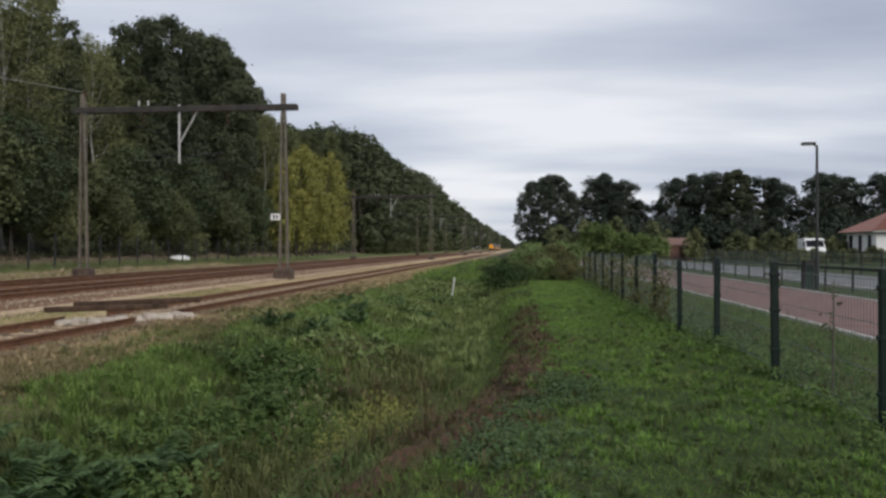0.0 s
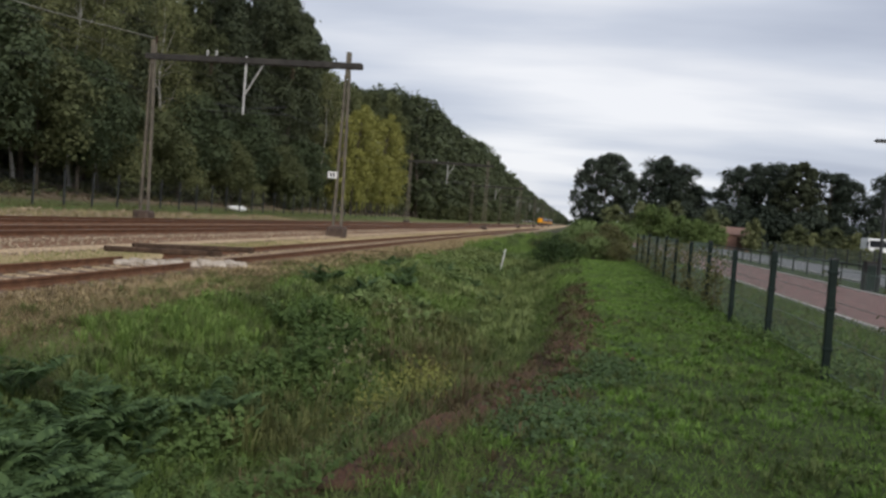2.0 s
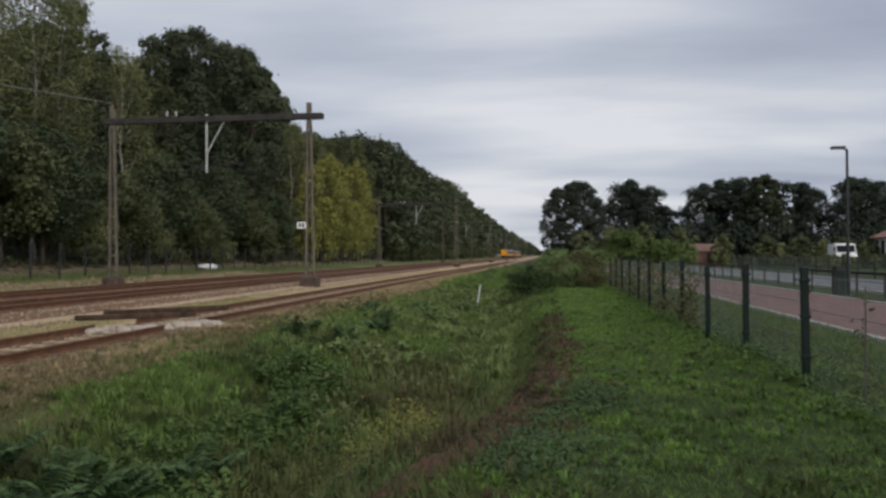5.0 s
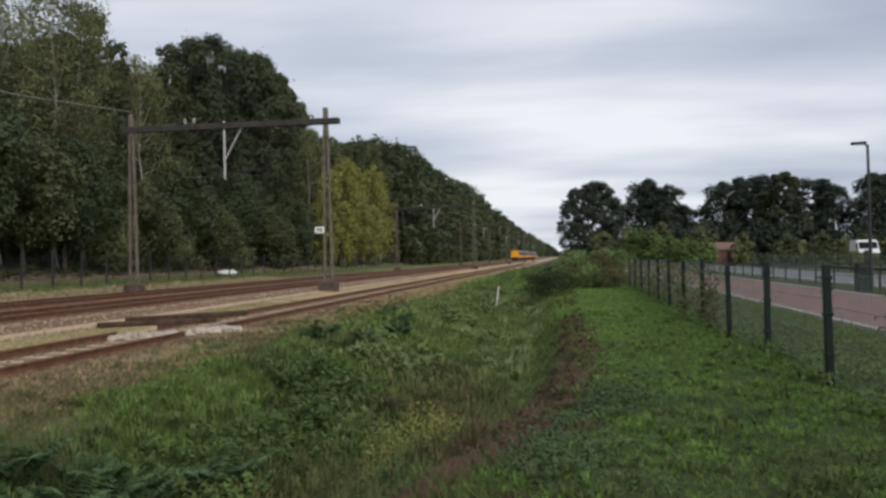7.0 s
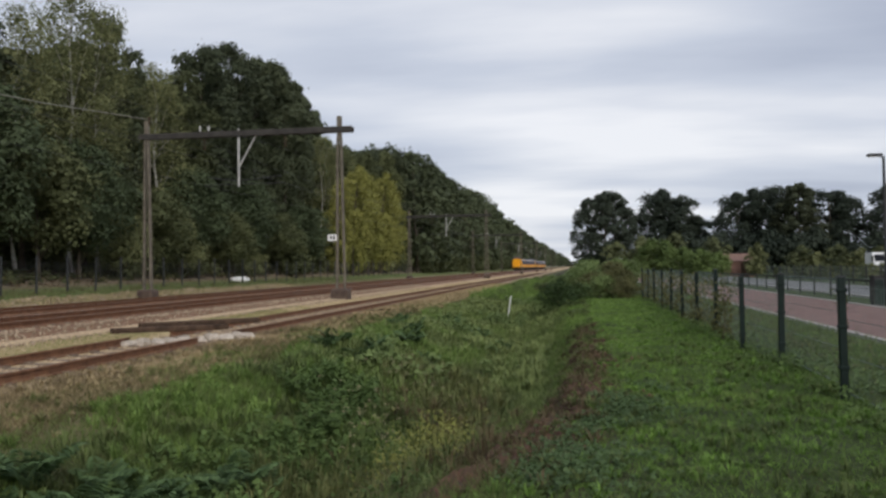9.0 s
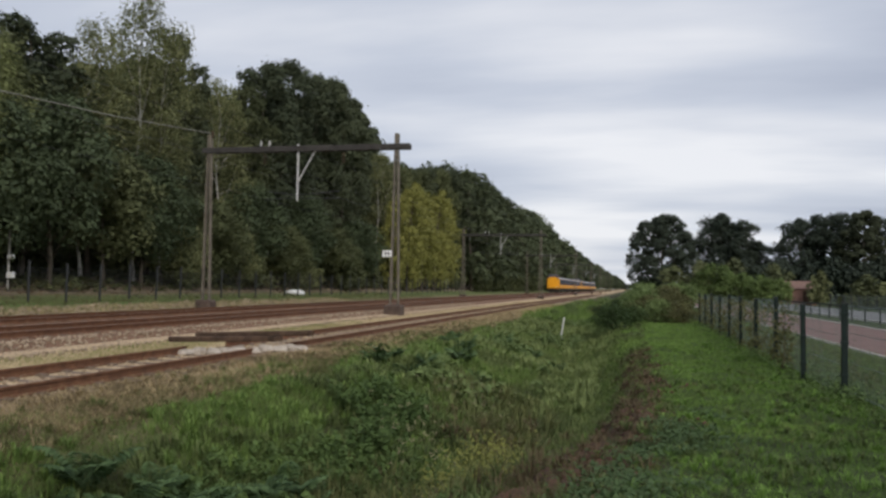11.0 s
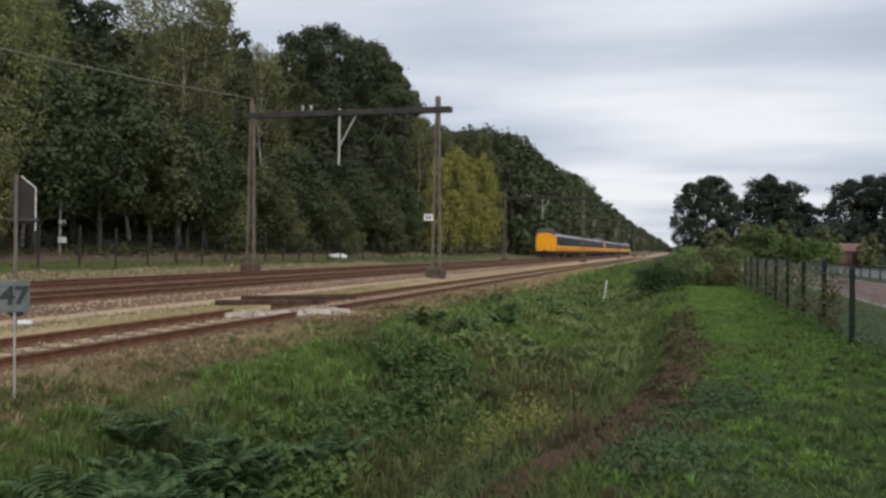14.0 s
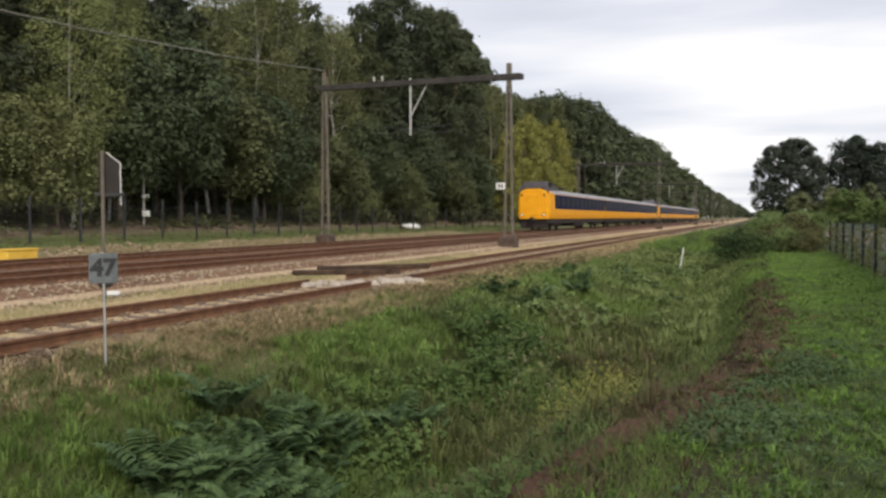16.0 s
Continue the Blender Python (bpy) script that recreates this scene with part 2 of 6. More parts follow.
def ground_material():
    """Soil and turf, changing across the line: dry turf by the siding, dark turf in the ditch, lawn on the bank; shade
    between tufts is in the last two colours.
    """
    mt = bpy.data.materials.new("turf_and_soil")
    mt.use_nodes = True
    N, L = mt.node_tree.nodes, mt.node_tree.links
    b = N["Principled BSDF"]
    b.inputs["Roughness"].default_value = 0.95
    b.inputs["Specular IOR Level"].default_value = 0.2
    tc, sep = N.new("ShaderNodeTexCoord"), N.new("ShaderNodeSeparateXYZ")
    L.new(tc.outputs["Object"], sep.inputs[0])
    n1, n2 = N.new("ShaderNodeTexNoise"), N.new("ShaderNodeTexNoise")
    for n, s in ((n1, 0.7), (n2, 14.0)):
        n.inputs["Scale"].default_value, n.inputs["Detail"].default_value = s, 6
        L.new(tc.outputs["Object"], n.inputs["Vector"])
    off = N.new("ShaderNodeMath")
    off.operation = "MULTIPLY_ADD"
    off.inputs[1].default_value = 1.6
    L.new(n1.outputs["Fac"], off.inputs[0]), L.new(sep.outputs[0], off.inputs[2])
    mr = N.new("ShaderNodeMapRange")
    mr.inputs["From Min"].default_value, mr.inputs["From Max"].default_value = -34.2, 5.8
    L.new(off.outputs[0], mr.inputs[0])
    ramp = N.new("ShaderNodeValToRGB")
    e = ramp.color_ramp.elements
    # dark soil in ditch and lawn, taken darker still for shade between tufts
    stops = ((-34, (0.19, 0.15, 0.105)), (-31.0, (0.26, 0.20, 0.14)), (-29.2, (0.21, 0.17, 0.115)), (-28.2, (0.14, 0.16, 0.06)), (-24, (0.10, 0.14, 0.04)), (-21, (0.2, 0.17, 0.09)),
             (-11, (0.49, 0.36, 0.235)), (-9.6, (0.42, 0.33, 0.17)), (-8.6, (0.52, 0.39, 0.26)), (-6.5, (0.29, 0.215, 0.135)), (-5.7, (0.14, 0.12, 0.06)), (-4.8, (0.06, 0.062, 0.026)),
             (-3.0, (0.028, 0.032, 0.014)), (-0.9, (0.034, 0.03, 0.016)), (-0.1, (0.042, 0.04, 0.019)), (0.6, (0.038, 0.055, 0.016)), (5, (0.038, 0.055, 0.016)))
    e[0].position, e[0].color = 0.0, (*stops[0][1], 1)
    e[1].position, e[1].color = (stops[-1][0] + 35) / 40, (*stops[-1][1], 1)
    for x, c in stops[1:-1]:
        e.new((x + 35) / 40).color = (*c, 1)
    L.new(mr.outputs[0], ramp.inputs[0])
    hsv = N.new("ShaderNodeHueSaturation")
    vm = N.new("ShaderNodeMapRange")
    vm.inputs["From Min"].default_value, vm.inputs["From Max"].default_value = 0.3, 0.7
    vm.inputs["To Min"].default_value, vm.inputs["To Max"].default_value = 0.6, 1.35
    L.new(n2.outputs["Fac"], vm.inputs[0])
    L.new(vm.outputs[0], hsv.inputs["Value"])
    L.new(ramp.outputs[0], hsv.inputs["Color"])
    L.new(hsv.outputs[0], b.inputs["Base Color"])
    bp = N.new("ShaderNodeBump")
    bp.inputs["Strength"].default_value, bp.inputs["Distance"].default_value = 0.8, 0.06
    L.new(n2.outputs["Fac"], bp.inputs["Height"])
    L.new(bp.outputs[0], b.inputs["Normal"])
    return mt


M_GROUND = ground_material()


# ---- building helpers ----
RNG = np.random.default_rng(7)
ZR = 0.46       # top of the main rails
XN, XF = -13.3, -17.3   # centre lines of the two main tracks
XS = -8.42      # centre line of the siding
ZS = 0.20       # top of the siding's rails


def link(name, me, material, parent=None, label=""):
    ob = new(name, me)
    if material and not me.materials:
        me.materials.append(material)
    if parent:
        ob.parent = parent
    if label:
        ob["label"] = label
    return ob


def part(name, bm, material, parent=None, label="", smooth=False):
    me = bpy.data.meshes.new(name)
    bm.normal_update()
    bm.to_mesh(me)
    bm.free()
    if smooth:
        for p in me.polygons:
            p.use_smooth = True
    return link(name, me, material, parent, label)


def np_mesh(name, verts, faces):
    """A mesh of many small faces, all with the same number of corners."""
    me = bpy.data.meshes.new(name)
    nv, nf, k = len(verts), len(faces), faces.shape[1]
    me.vertices.add(nv)
    me.vertices.foreach_set("co", np.asarray(verts, np.float32).ravel())
    me.loops.add(nf * k)
    me.loops.foreach_set("vertex_index", np.asarray(faces, np.int32).ravel())
    me.polygons.add(nf)
    me.polygons.foreach_set("loop_start", np.arange(0, nf * k, k, dtype=np.int32))
    me.update(calc_edges=True)
    return me


def thing(name, m, label, category, group="", kind=""):
    ob = new(name)
    ob.matrix_basis = m
    return tagged(ob, label, category, group, kind)


def box(bm, cx, cy, cz, sx, sy, sz, bevel=0.0, m=None):
    r = bmesh.ops.create_cube(bm, size=1)
    vs = r["verts"]
    bmesh.ops.scale(bm, vec=(sx, sy, sz), verts=vs)
    if bevel:
        es = list({e for v in vs for e in v.link_edges})
        b = bmesh.ops.bevel(bm, geom=es, offset=bevel, segments=1, affect="EDGES")
        vs = list({v for f in b["faces"] for v in f.verts} | {v for v in vs if v.is_valid})
        vs = list({v for v0 in vs for f in v0.link_faces for v in f.verts})
    bmesh.ops.translate(bm, vec=(cx, cy, cz), verts=vs)
    if m:
        bmesh.ops.transform(bm, matrix=m, verts=vs)
    return bm


def boxed(cx, cy, cz, sx, sy, sz, bevel=0.0):
    return box(bmesh.new(), cx, cy, cz, sx, sy, sz, bevel)


def rod(bm, a, b, r1, r2=None, seg=8):
    a, b = Vector(a), Vector(b)
    d = b - a
    m = Matrix.Translation((a + b) / 2) @ d.to_track_quat("Z", "Y").to_matrix().to_4x4()
    bmesh.ops.create_cone(bm, cap_ends=True, segments=seg, radius1=r1, radius2=r1 if r2 is None else r2, depth=d.length, matrix=m)
    return bm


def sweep(bm, profile, y0, y1):
    """A straight prism of a closed (x, z) profile from y0 to y1."""
    n = len(profile)
    a = [bm.verts.new((x, y0, z)) for x, z in profile]
    b = [bm.verts.new((x, y1, z)) for x, z in profile]
    for i in range(n):
        bm.faces.new((a[i], a[(i + 1) % n], b[(i + 1) % n], b[i]))
    bm.faces.new(a[::-1]), bm.faces.new(b)
    bmesh.ops.recalc_face_normals(bm, faces=bm.faces)
    return bm


# ---- the ground ----
PROFILE_X = (-60, -36, -31, -28.3, -27, -22, -20.4, -19.6, -11.2, -10.2, -9.0, -6.6, -6.0, -5.0, -3.6, -2.4, -1.6, -1.1, -0.3, 0.4, 2.9, 4.9, 5.2, 60)
PROFILE_Z = (1.9, 1.6, 1.12, 0.68, 0.56, 0.42, 0.3, 0.24, 0.24, 0.16, 0.03, 0.02, 0.04, -0.05, -0.5, -0.88, -1.02, -0.86, -0.18, 0.02, 0.06, 0.06, 0.02, 0.0)


def lumps(x, y):
    """Uneven ground, smooth, a few centimetres."""
    return (np.sin(x * 1.7 + 1.3 * np.sin(y * 0.6)) * np.sin(y * 0.9 + 0.7 * np.sin(x * 0.8)) * 0.05 + np.sin(x * 2.9 - y * 0.4 + 2) * np.sin(y * 2.2 + x) * 0.045 * np.clip((-0.2 - x) * 2, 0, 1)
            + np.sin(x * 4.1 + y * 1.1) * np.sin(y * 3.3 - x * 1.7) * 0.026 + np.sin(x * 7.3 - y * 2.1) * np.sin(y * 5.9 + x * 2.7) * 0.02)


def bend(y):
    """How far the ditch swings away from the bank near the eye."""
    return 1.15 * np.clip((12.5 - np.asarray(y, float)) / 7.5, 0, 1)


def rut_x(y):
    """The line of the broken, rutted brink between bank and ditch."""
    return np.minimum(-2.09 + 0.21 * y, -0.06 + 0.012 * (y - 9.8)) + 0.09 * np.sin(y * 2.3) + 0.05 * np.sin(y * 5.1)


def ground_z(x, y):
    x, y = np.asarray(x, float), np.asarray(y, float)
    wob = 0.25 * np.sin(y * 0.21 + 0.6) * np.clip((6 - np.abs(x + 2)) / 4, 0, 1)
    swing = bend(y) * np.clip((x + 6) / 2, 0, 1) * np.clip((2.5 - x) / 2, 0, 1)
    z = np.interp(x + wob + swing, PROFILE_X, PROFILE_Z)
    soft = np.clip((x + 6.2) / 1.5, 0, 1) * np.clip((4.6 - x) / 1.2, 0, 1) + np.clip((-20.5 - x) / 2, 0, 1)
    fade = np.clip((40 - y) / 12, 0.0, 1)
    z = z + lumps(x, y) * soft
    d = rut_x(y) - x
    z = z - 0.15 * np.clip(d / 0.13, 0, 1) * np.clip((1.7 - d) / 1.2, 0, 1) * np.clip(y - 4, 0, 1) * np.clip((24 - y) / 6, 0, 1)
    # the ditch closes up under the bushes further on
    return z + np.where((x > -5) & (x < 0.7), (0.05 - z) * (1 - fade) * 0.55, 0)


def build_ground():
    xs = np.unique(np.concatenate([np.linspace(-2500, -70, 10), np.linspace(-60, -22, 30), np.linspace(-21, -10, 24), np.linspace(-10, 5.4, 90), np.linspace(6, 60, 20), np.linspace(80, 2500, 10)]))
    ys = np.unique(np.concatenate([np.linspace(-400, -10, 10), np.linspace(-8, 42, 170), np.linspace(44, 120, 40), np.geomspace(125, 4000, 30)]))
    X, Y = np.meshgrid(xs, ys, indexing="ij")
    Z = ground_z(X, Y)
    V = np.stack([X, Y, Z], -1).reshape(-1, 3)
    i = np.arange(len(xs) - 1)[:, None] * len(ys) + np.arange(len(ys) - 1)[None]
    F = np.stack([i, i + len(ys), i + len(ys) + 1, i + 1], -1).reshape(-1, 4)
    me = np_mesh("ground", V, F)
    for p in me.polygons:
        p.use_smooth = True
    tagged(link("ground", me, M_GROUND), "uneven grassy ground with a ditch beside the railway", "ground", kind="structure")


build_ground()

# ---- railway ----
Y0, Y1 = 2.0, 900.0


def rail_profile(cx, top, h=0.15):
    return [(cx + a, top - h + b * h / 0.15) for a, b in ((-0.07, 0), (0.07, 0), (0.07, 0.015), (0.012, 0.035), (0.012, 0.11), (0.036, 0.12), (0.036, 0.15),
                                                           (-0.036, 0.15), (-0.036, 0.12), (-0.012, 0.11), (-0.012, 0.035), (-0.07, 0.015))]


def sleeper_mesh():
    bm = boxed(0, 0, 0, 2.5, 0.25, 0.2, 0.02)
    for s in (-1, 1):
        box(bm, s * 0.75, 0, 0.115, 0.34, 0.16, 0.03)
    me = bpy.data.meshes.new("sleeper")
    bm.to_mesh(me)
    bm.free()
    me.materials.append(M_SLEEPER)
    return me


SLEEPER = sleeper_mesh()


def track(cx, top, label, pieces, breaks=((Y0, Y1),), worn=True):
    t = thing("railway_track", pose(0, 0, 0), label, "railway track")
    for s in (-0.7535, 0.7535):
        for a, b in breaks:
            r = part("rail", sweep(bmesh.new(), rail_profile(cx + s, top), a, b), M_RUST, t)
            if worn:
                part("rail_head", sweep(bmesh.new(), [(cx + s - 0.026, top + 0.001), (cx + s + 0.026, top + 0.001), (cx + s + 0.026, top + 0.005), (cx + s - 0.026, top + 0.005)], a, b), M_RAILTOP, r, "rail head polished by wheels")
    rr = random.Random(int(-cx * 10))
    for k in range(pieces):
        ob = link("sleeper", SLEEPER, None, t)
        ob.matrix_basis = pose(cx + rr.uniform(-0.03, 0.03), 4 + k * 0.62 + rr.uniform(-0.02, 0.02), top - 0.26, 0, 0, rr.uniform(-0.6, 0.6))
    n = 240
    V, F = [], []
    for k in range(n):
        y = 4 + (pieces + k) * 0.62
        b = len(V)
        for dx in (-1.25, 1.25):
            for dy in (-0.12, 0.12):
                for dz in (-0.1, 0.1):
                    V.append((cx + dx, y + dy, top - 0.26 + dz))
        F += [[b + q for q in f] for f in ((0, 1, 3, 2), (4, 6, 7, 5), (0, 4, 5, 1), (2, 3, 7, 6), (1, 5, 7, 3))]
    tagged(link("far_sleepers", np_mesh("far_sleepers", np.array(V), np.array(F)), M_SLEEPER, t), kind="stuff")
    return t


def trackbed():
    bm = sweep(bmesh.new(), [(-20.4, 0.1), (-19.5, 0.31), (-11.4, 0.31), (-10.6, 0.1)], Y0 - 6, 1500)
    tagged(part("trackbed", bm, M_BALLAST), "brown rust-stained ballast bed under two tracks", "ballast", kind="structure")


trackbed()
track(XN, ZR, "rusty brown main railway track on ballast", 110)
track(XF, ZR, "main railway track with rusty rails on ballast", 110)
track(XS, ZS, "disused rusty siding track sunk in dry grass", 60, ((Y0, 16.0), (17.8, 260)), worn=False)


def stones(name, label, n, x0, x1, y0, y1, size, zf, mt=None):
    """Loose angular stones."""
    x = RNG.uniform(x0, x1, n)
    y = y0 + (y1 - y0) * RNG.random(n) ** 1.7
    z = zf(x, y)
    octa = np.array([(1, 0, 0), (-1, 0, 0), (0, 1, 0), (0, -1, 0), (0, 0, 0.8), (0, 0, -0.5)], float)
    s = size * RNG.uniform(0.5, 1.3, (n, 1, 1))
    V = octa[None] * s * RNG.uniform(0.6, 1.3, (n, 6, 3))
    a = RNG.uniform(0, 6.28, n)
    c, sn = np.cos(a)[:, None], np.sin(a)[:, None]
    W = np.stack([V[..., 0] * c - V[..., 1] * sn, V[..., 0] * sn + V[..., 1] * c, V[..., 2]], -1)
    W += np.stack([x, y, z], -1)[:, None]
    tri = np.array([(0, 2, 4), (2, 1, 4), (1, 3, 4), (3, 0, 4), (2, 0, 5), (1, 2, 5), (3, 1, 5), (0, 3, 5)])
    F = (np.arange(n)[:, None, None] * 6 + tri[None]).reshape(-1, 3)
    return tagged(link(name, np_mesh(name, W.reshape(-1, 3), F), mt or M_STONE), label, "stones", kind="stuff")


def bed_z(x, y):
    return np.where((x < -10.6) & (x > -20.4), np.interp(x, (-20.4, -19.5, -11.4, -10.6), (0.1, 0.31, 0.31, 0.1)), ground_z(x, y)) + 0.015


stones("ballast_stones", "loose brown and grey ballast stones along the track", 5500, -12.0, -10.3, 4, 60, 0.045, bed_z)
stones("ballast_stones", "loose ballast stones between the tracks", 5500, -20.0, -12.0, 6, 60, 0.045, bed_z, M_RUSTSTONE)
stones("ballast_stones", "loose stones in the siding", 2500, -9.2, -7.0, 4, 60, 0.035, bed_z)
stones("ballast_stones", "pale rubble along the far side of the tracks", 1500, -23.0, -20.3, 8, 60, 0.09, bed_z)


# ---- overhead line ----
def portal(y):
    t = thing("catenary_portal", pose(0, y, 0), "brown steel overhead-line portal across two tracks", "catenary portal", "overhead line portals")
    for x, zb, top in ((-10.7, 0.26, 8.6), (-20.22, 0.3, 8.75)):
        ms = part("mast", bmesh.new(), M_MAST, t)
        bm = bmesh.new()
        for s in (-1, 1):
            rodm = Vector((s * 0.19, 0, 0))
            a, b = Vector((x, 0, zb + 0.2)) + rodm, Vector((x, 0, top - 1.0)) + rodm * 0.42
            d = b - a
            m = Matrix.Translation((a + b) / 2) @ Matrix.Rotation(math.atan2(d.x, d.z), 4, "Y")
            box(bm, 0, 0, 0, 0.085, 0.2, d.length, 0.012, m)
        box(bm, x, 0, (top - 1.1 + top) / 2, 0.2, 0.22, 1.1, 0.012)
        for k in range(3):
            z = zb + 1.4 + k * 2.2
            box(bm, x, 0.05, z, 0.36 - k * 0.05, 0.012, 0.05)
        bm.to_mesh(ms.data)
        bm.free()
        part("footing", boxed(x, 0, zb + 0.12, 0.78, 0.8, 0.56, 0.08), M_FOOTING, t, "stained concrete footing")
    # box beam of two channels with battens
    beam = bmesh.new()
    for s in (-1, 1):
        box(beam, -15.3, s * 0.16, 7.98, 10.5, 0.05, 0.26, 0.01)
    for k in range(14):
        box(beam, -20.2 + k * 0.75, 0, 8.09, 0.08, 0.30, 0.02)
        box(beam, -20.2 + k * 0.75, 0, 7.87, 0.08, 0.30, 0.02)
    part("beam", beam, M_BEAM, t)
    part("drop_post", rod(bmesh.new(), (-15.6, 0, 8.2), (-15.6, 0, 5.5), 0.06), M_GALV, t, "pale galvanised drop post")
    part("brace", rod(bmesh.new(), (-15.58, 0, 6.4), (-14.7, 0, 7.95), 0.045), M_GALV, t, "pale galvanised diagonal brace")
    for cx, s in ((XN, 1), (XF, -1)):
        arm = rod(bmesh.new(), (-15.6, 0, 5.75), (cx - s * 0.2, 0, 5.95), 0.022)
        rod(arm, (-15.6, 0, 5.62), (cx, 0, 5.6), 0.016)
        part("registration_arm", arm, M_BLACKPAINT, t)
        ins = bmesh.new()
        for k in range(4):
            rod(ins, (cx, 0, 7.3 + k * 0.13), (cx, 0, 7.36 + k * 0.13), 0.08, 0.05, 10)
        part("insulator", ins, M_TIMBER, t, "brown porcelain insulator")
    for dx in (-0.22, 0.22):
        top = rod(bmesh.new(), (XF + dx, 0, 8.08), (XF + dx, 0, 8.2), 0.02)
        for k in range(3):
            rod(top, (XF + dx, 0, 8.18 + k * 0.08), (XF + dx, 0, 8.24 + k * 0.08), 0.065, 0.04, 10)
        part("line_insulator", top, M_GALV, t, "pale porcelain insulator on the beam")
    fe = rod(bmesh.new(), (-20.1, 0, 8.6), (-20.1, 0, 8.95), 0.05)
    part("insulator", fe, M_TIMBER, t, "brown porcelain insulator")
    return t


p1 = portal(37.0)
for yy in (100.5, 164.0, 227.5, 291.0, 354.5, 418.0):
    copy_thing(p1, pose(-0.1, yy, -0.1))
plate = thing("mast_plate", pose(-11.05, 36.88, 3.0), "small white number plate on a portal mast", "sign")
part("plate", boxed(0, 0, 0, 0.44, 0.02, 0.3, 0.004), M_WHITE, plate)
for k in range(2):
    part("bar", boxed(-0.07 + 0.14 * k, -0.013, 0, 0.08, 0.004, 0.16), M_BLACKPAINT, plate, "dark unreadable mark")


def wire(name, label, x, z, sag, r, spans=7, first=None, lead=False):
    bm = bmesh.new()
    ring = []
    for k in range(-1 if first else 0 if lead else -1, 0 if first else spans - 1):
        for j in range(9 if first else 8):
            u = j / 8
            y = 37 + (k + u) * 63.5
            zz = z - (first if first and k < 0 else sag) * 4 * u * (1 - u)
            ring.append([bm.verts.new((x + r * c, y, zz + r * s)) for c, s in ((1, 0), (0, 1), (-1, 0), (0, -1))])
    for a, b in zip(ring, ring[1:]):
        for q in range(4):
            bm.faces.new((a[q], a[(q + 1) % 4], b[(q + 1) % 4], b[q]))
    return tagged(part(name, bm, M_WIRE if r > 0.02 else M_BLACKPAINT), label, "overhead wire")


wire("feeder_wire", "dark feeder wire sagging along the mast tops", -20.22, 8.85, 0.5, 0.022, first=1.7)
wire("feeder_wire", "thin dark feeder wire further along the mast tops", -20.22, 8.85, 0.5, 0.008, lead=True)
for cx in (XN, XF):
    wire("messenger_wire", "thin dark messenger wire over the track", cx, 7.2, 0.75, 0.005)
    wire("contact_wire", "thin dark contact wire over the track", cx, 5.58, 0.0, 0.005)


# ---- trees ----
def leaf_cloud(centres, radii, per, size, rng, flat=0.75, droop=0.0):
    """Leaf quads scattered in clumps round the centres."""
    n = len(centres) * per
    c = np.repeat(centres, per, 0)
    r = np.repeat(radii, per)[:, None]
    d = rng.normal(size=(n, 3))
    d /= np.linalg.norm(d, axis=1, keepdims=True)
    p = c + d * r * rng.random((n, 1)) ** 0.45 * np.array([1, 1, flat])
    p[:, 2] -= droop * rng.random(n) ** 2
    u = rng.normal(size=(n, 3))
    u /= np.linalg.norm(u, axis=1, keepdims=True)
    w = np.cross(u, rng.normal(size=(n, 3)))
    w /= np.linalg.norm(w, axis=1, keepdims=True)
    s = size * rng.uniform(0.55, 1.25, (n, 1))
    u, w = u * s, w * s * 0.6
    V = np.stack([p - u, p + w * 0.9, p + u, p - w], 1).reshape(-1, 3)
    F = np.arange(n * 4).reshape(-1, 4)
    return V, F


def limbs(bm, rng, height, spread, base_r, crown_from, n, lean=0.0):
    """A tapered trunk in bent lengths, with limbs; gives the limb ends."""
    pts, x, y = [], 0.0, 0.0
    k = 7
    for i in range(k + 1):
        f = i / k
        pts.append(Vector((x, y, f * height * 0.92)))
        x += rng.normal() * 0.018 * height * 0.5 + lean * height / k
        y += rng.normal() * 0.018 * height * 0.5
    rad = [base_r * (1.25 if i == 0 else (1 - 0.86 * i / k)) for i in range(k + 1)]
    for i in range(k):
        rod(bm, pts[i], pts[i + 1], rad[i], rad[i + 1], 6)
    ends = []
    for j in range(n):
        f = crown_from + (0.95 - crown_from) * (j + rng.random()) / n
        i = min(int(f * k), k - 1)
        a = pts[i].lerp(pts[i + 1], f * k - i)
        ang = rng.uniform(0, 6.283)
        ln = spread * (1.05 - 0.75 * abs(f - crown_from - 0.15)) * rng.uniform(0.6, 1.0)
        mid = a + Vector((math.cos(ang) * ln * 0.5, math.sin(ang) * ln * 0.5, ln * 0.28))
        end = a + Vector((math.cos(ang) * ln, math.sin(ang) * ln, ln * rng.uniform(0.3, 0.75)))
        r0 = base_r * (1 - 0.8 * f) * 0.36
        rod(bm, a, mid, r0, r0 * 0.6, 4), rod(bm, mid, end, r0 * 0.6, r0 * 0.15, 3)
        ends += [mid, end]
    return ends, pts


def turned_leaves(p, nrm, size, rng, narrow=0.6):
    """One pointed leaf spray a point, lying across the given normal."""
    n = len(p)
    u = np.cross(nrm, rng.normal(size=(n, 3)))
    u /= np.linalg.norm(u, axis=1, keepdims=True) + 1e-9
    w = np.cross(nrm, u)
    s = size * rng.uniform(0.55, 1.3, (n, 1))
    u, w = u * s, w * s * narrow
    V = np.stack([p - u, p + u * 0.6 + w * 1.1, p + u * 0.6 - w * 1.1], 1).reshape(-1, 3)
    return V, np.arange(n * 3).reshape(-1, 3)


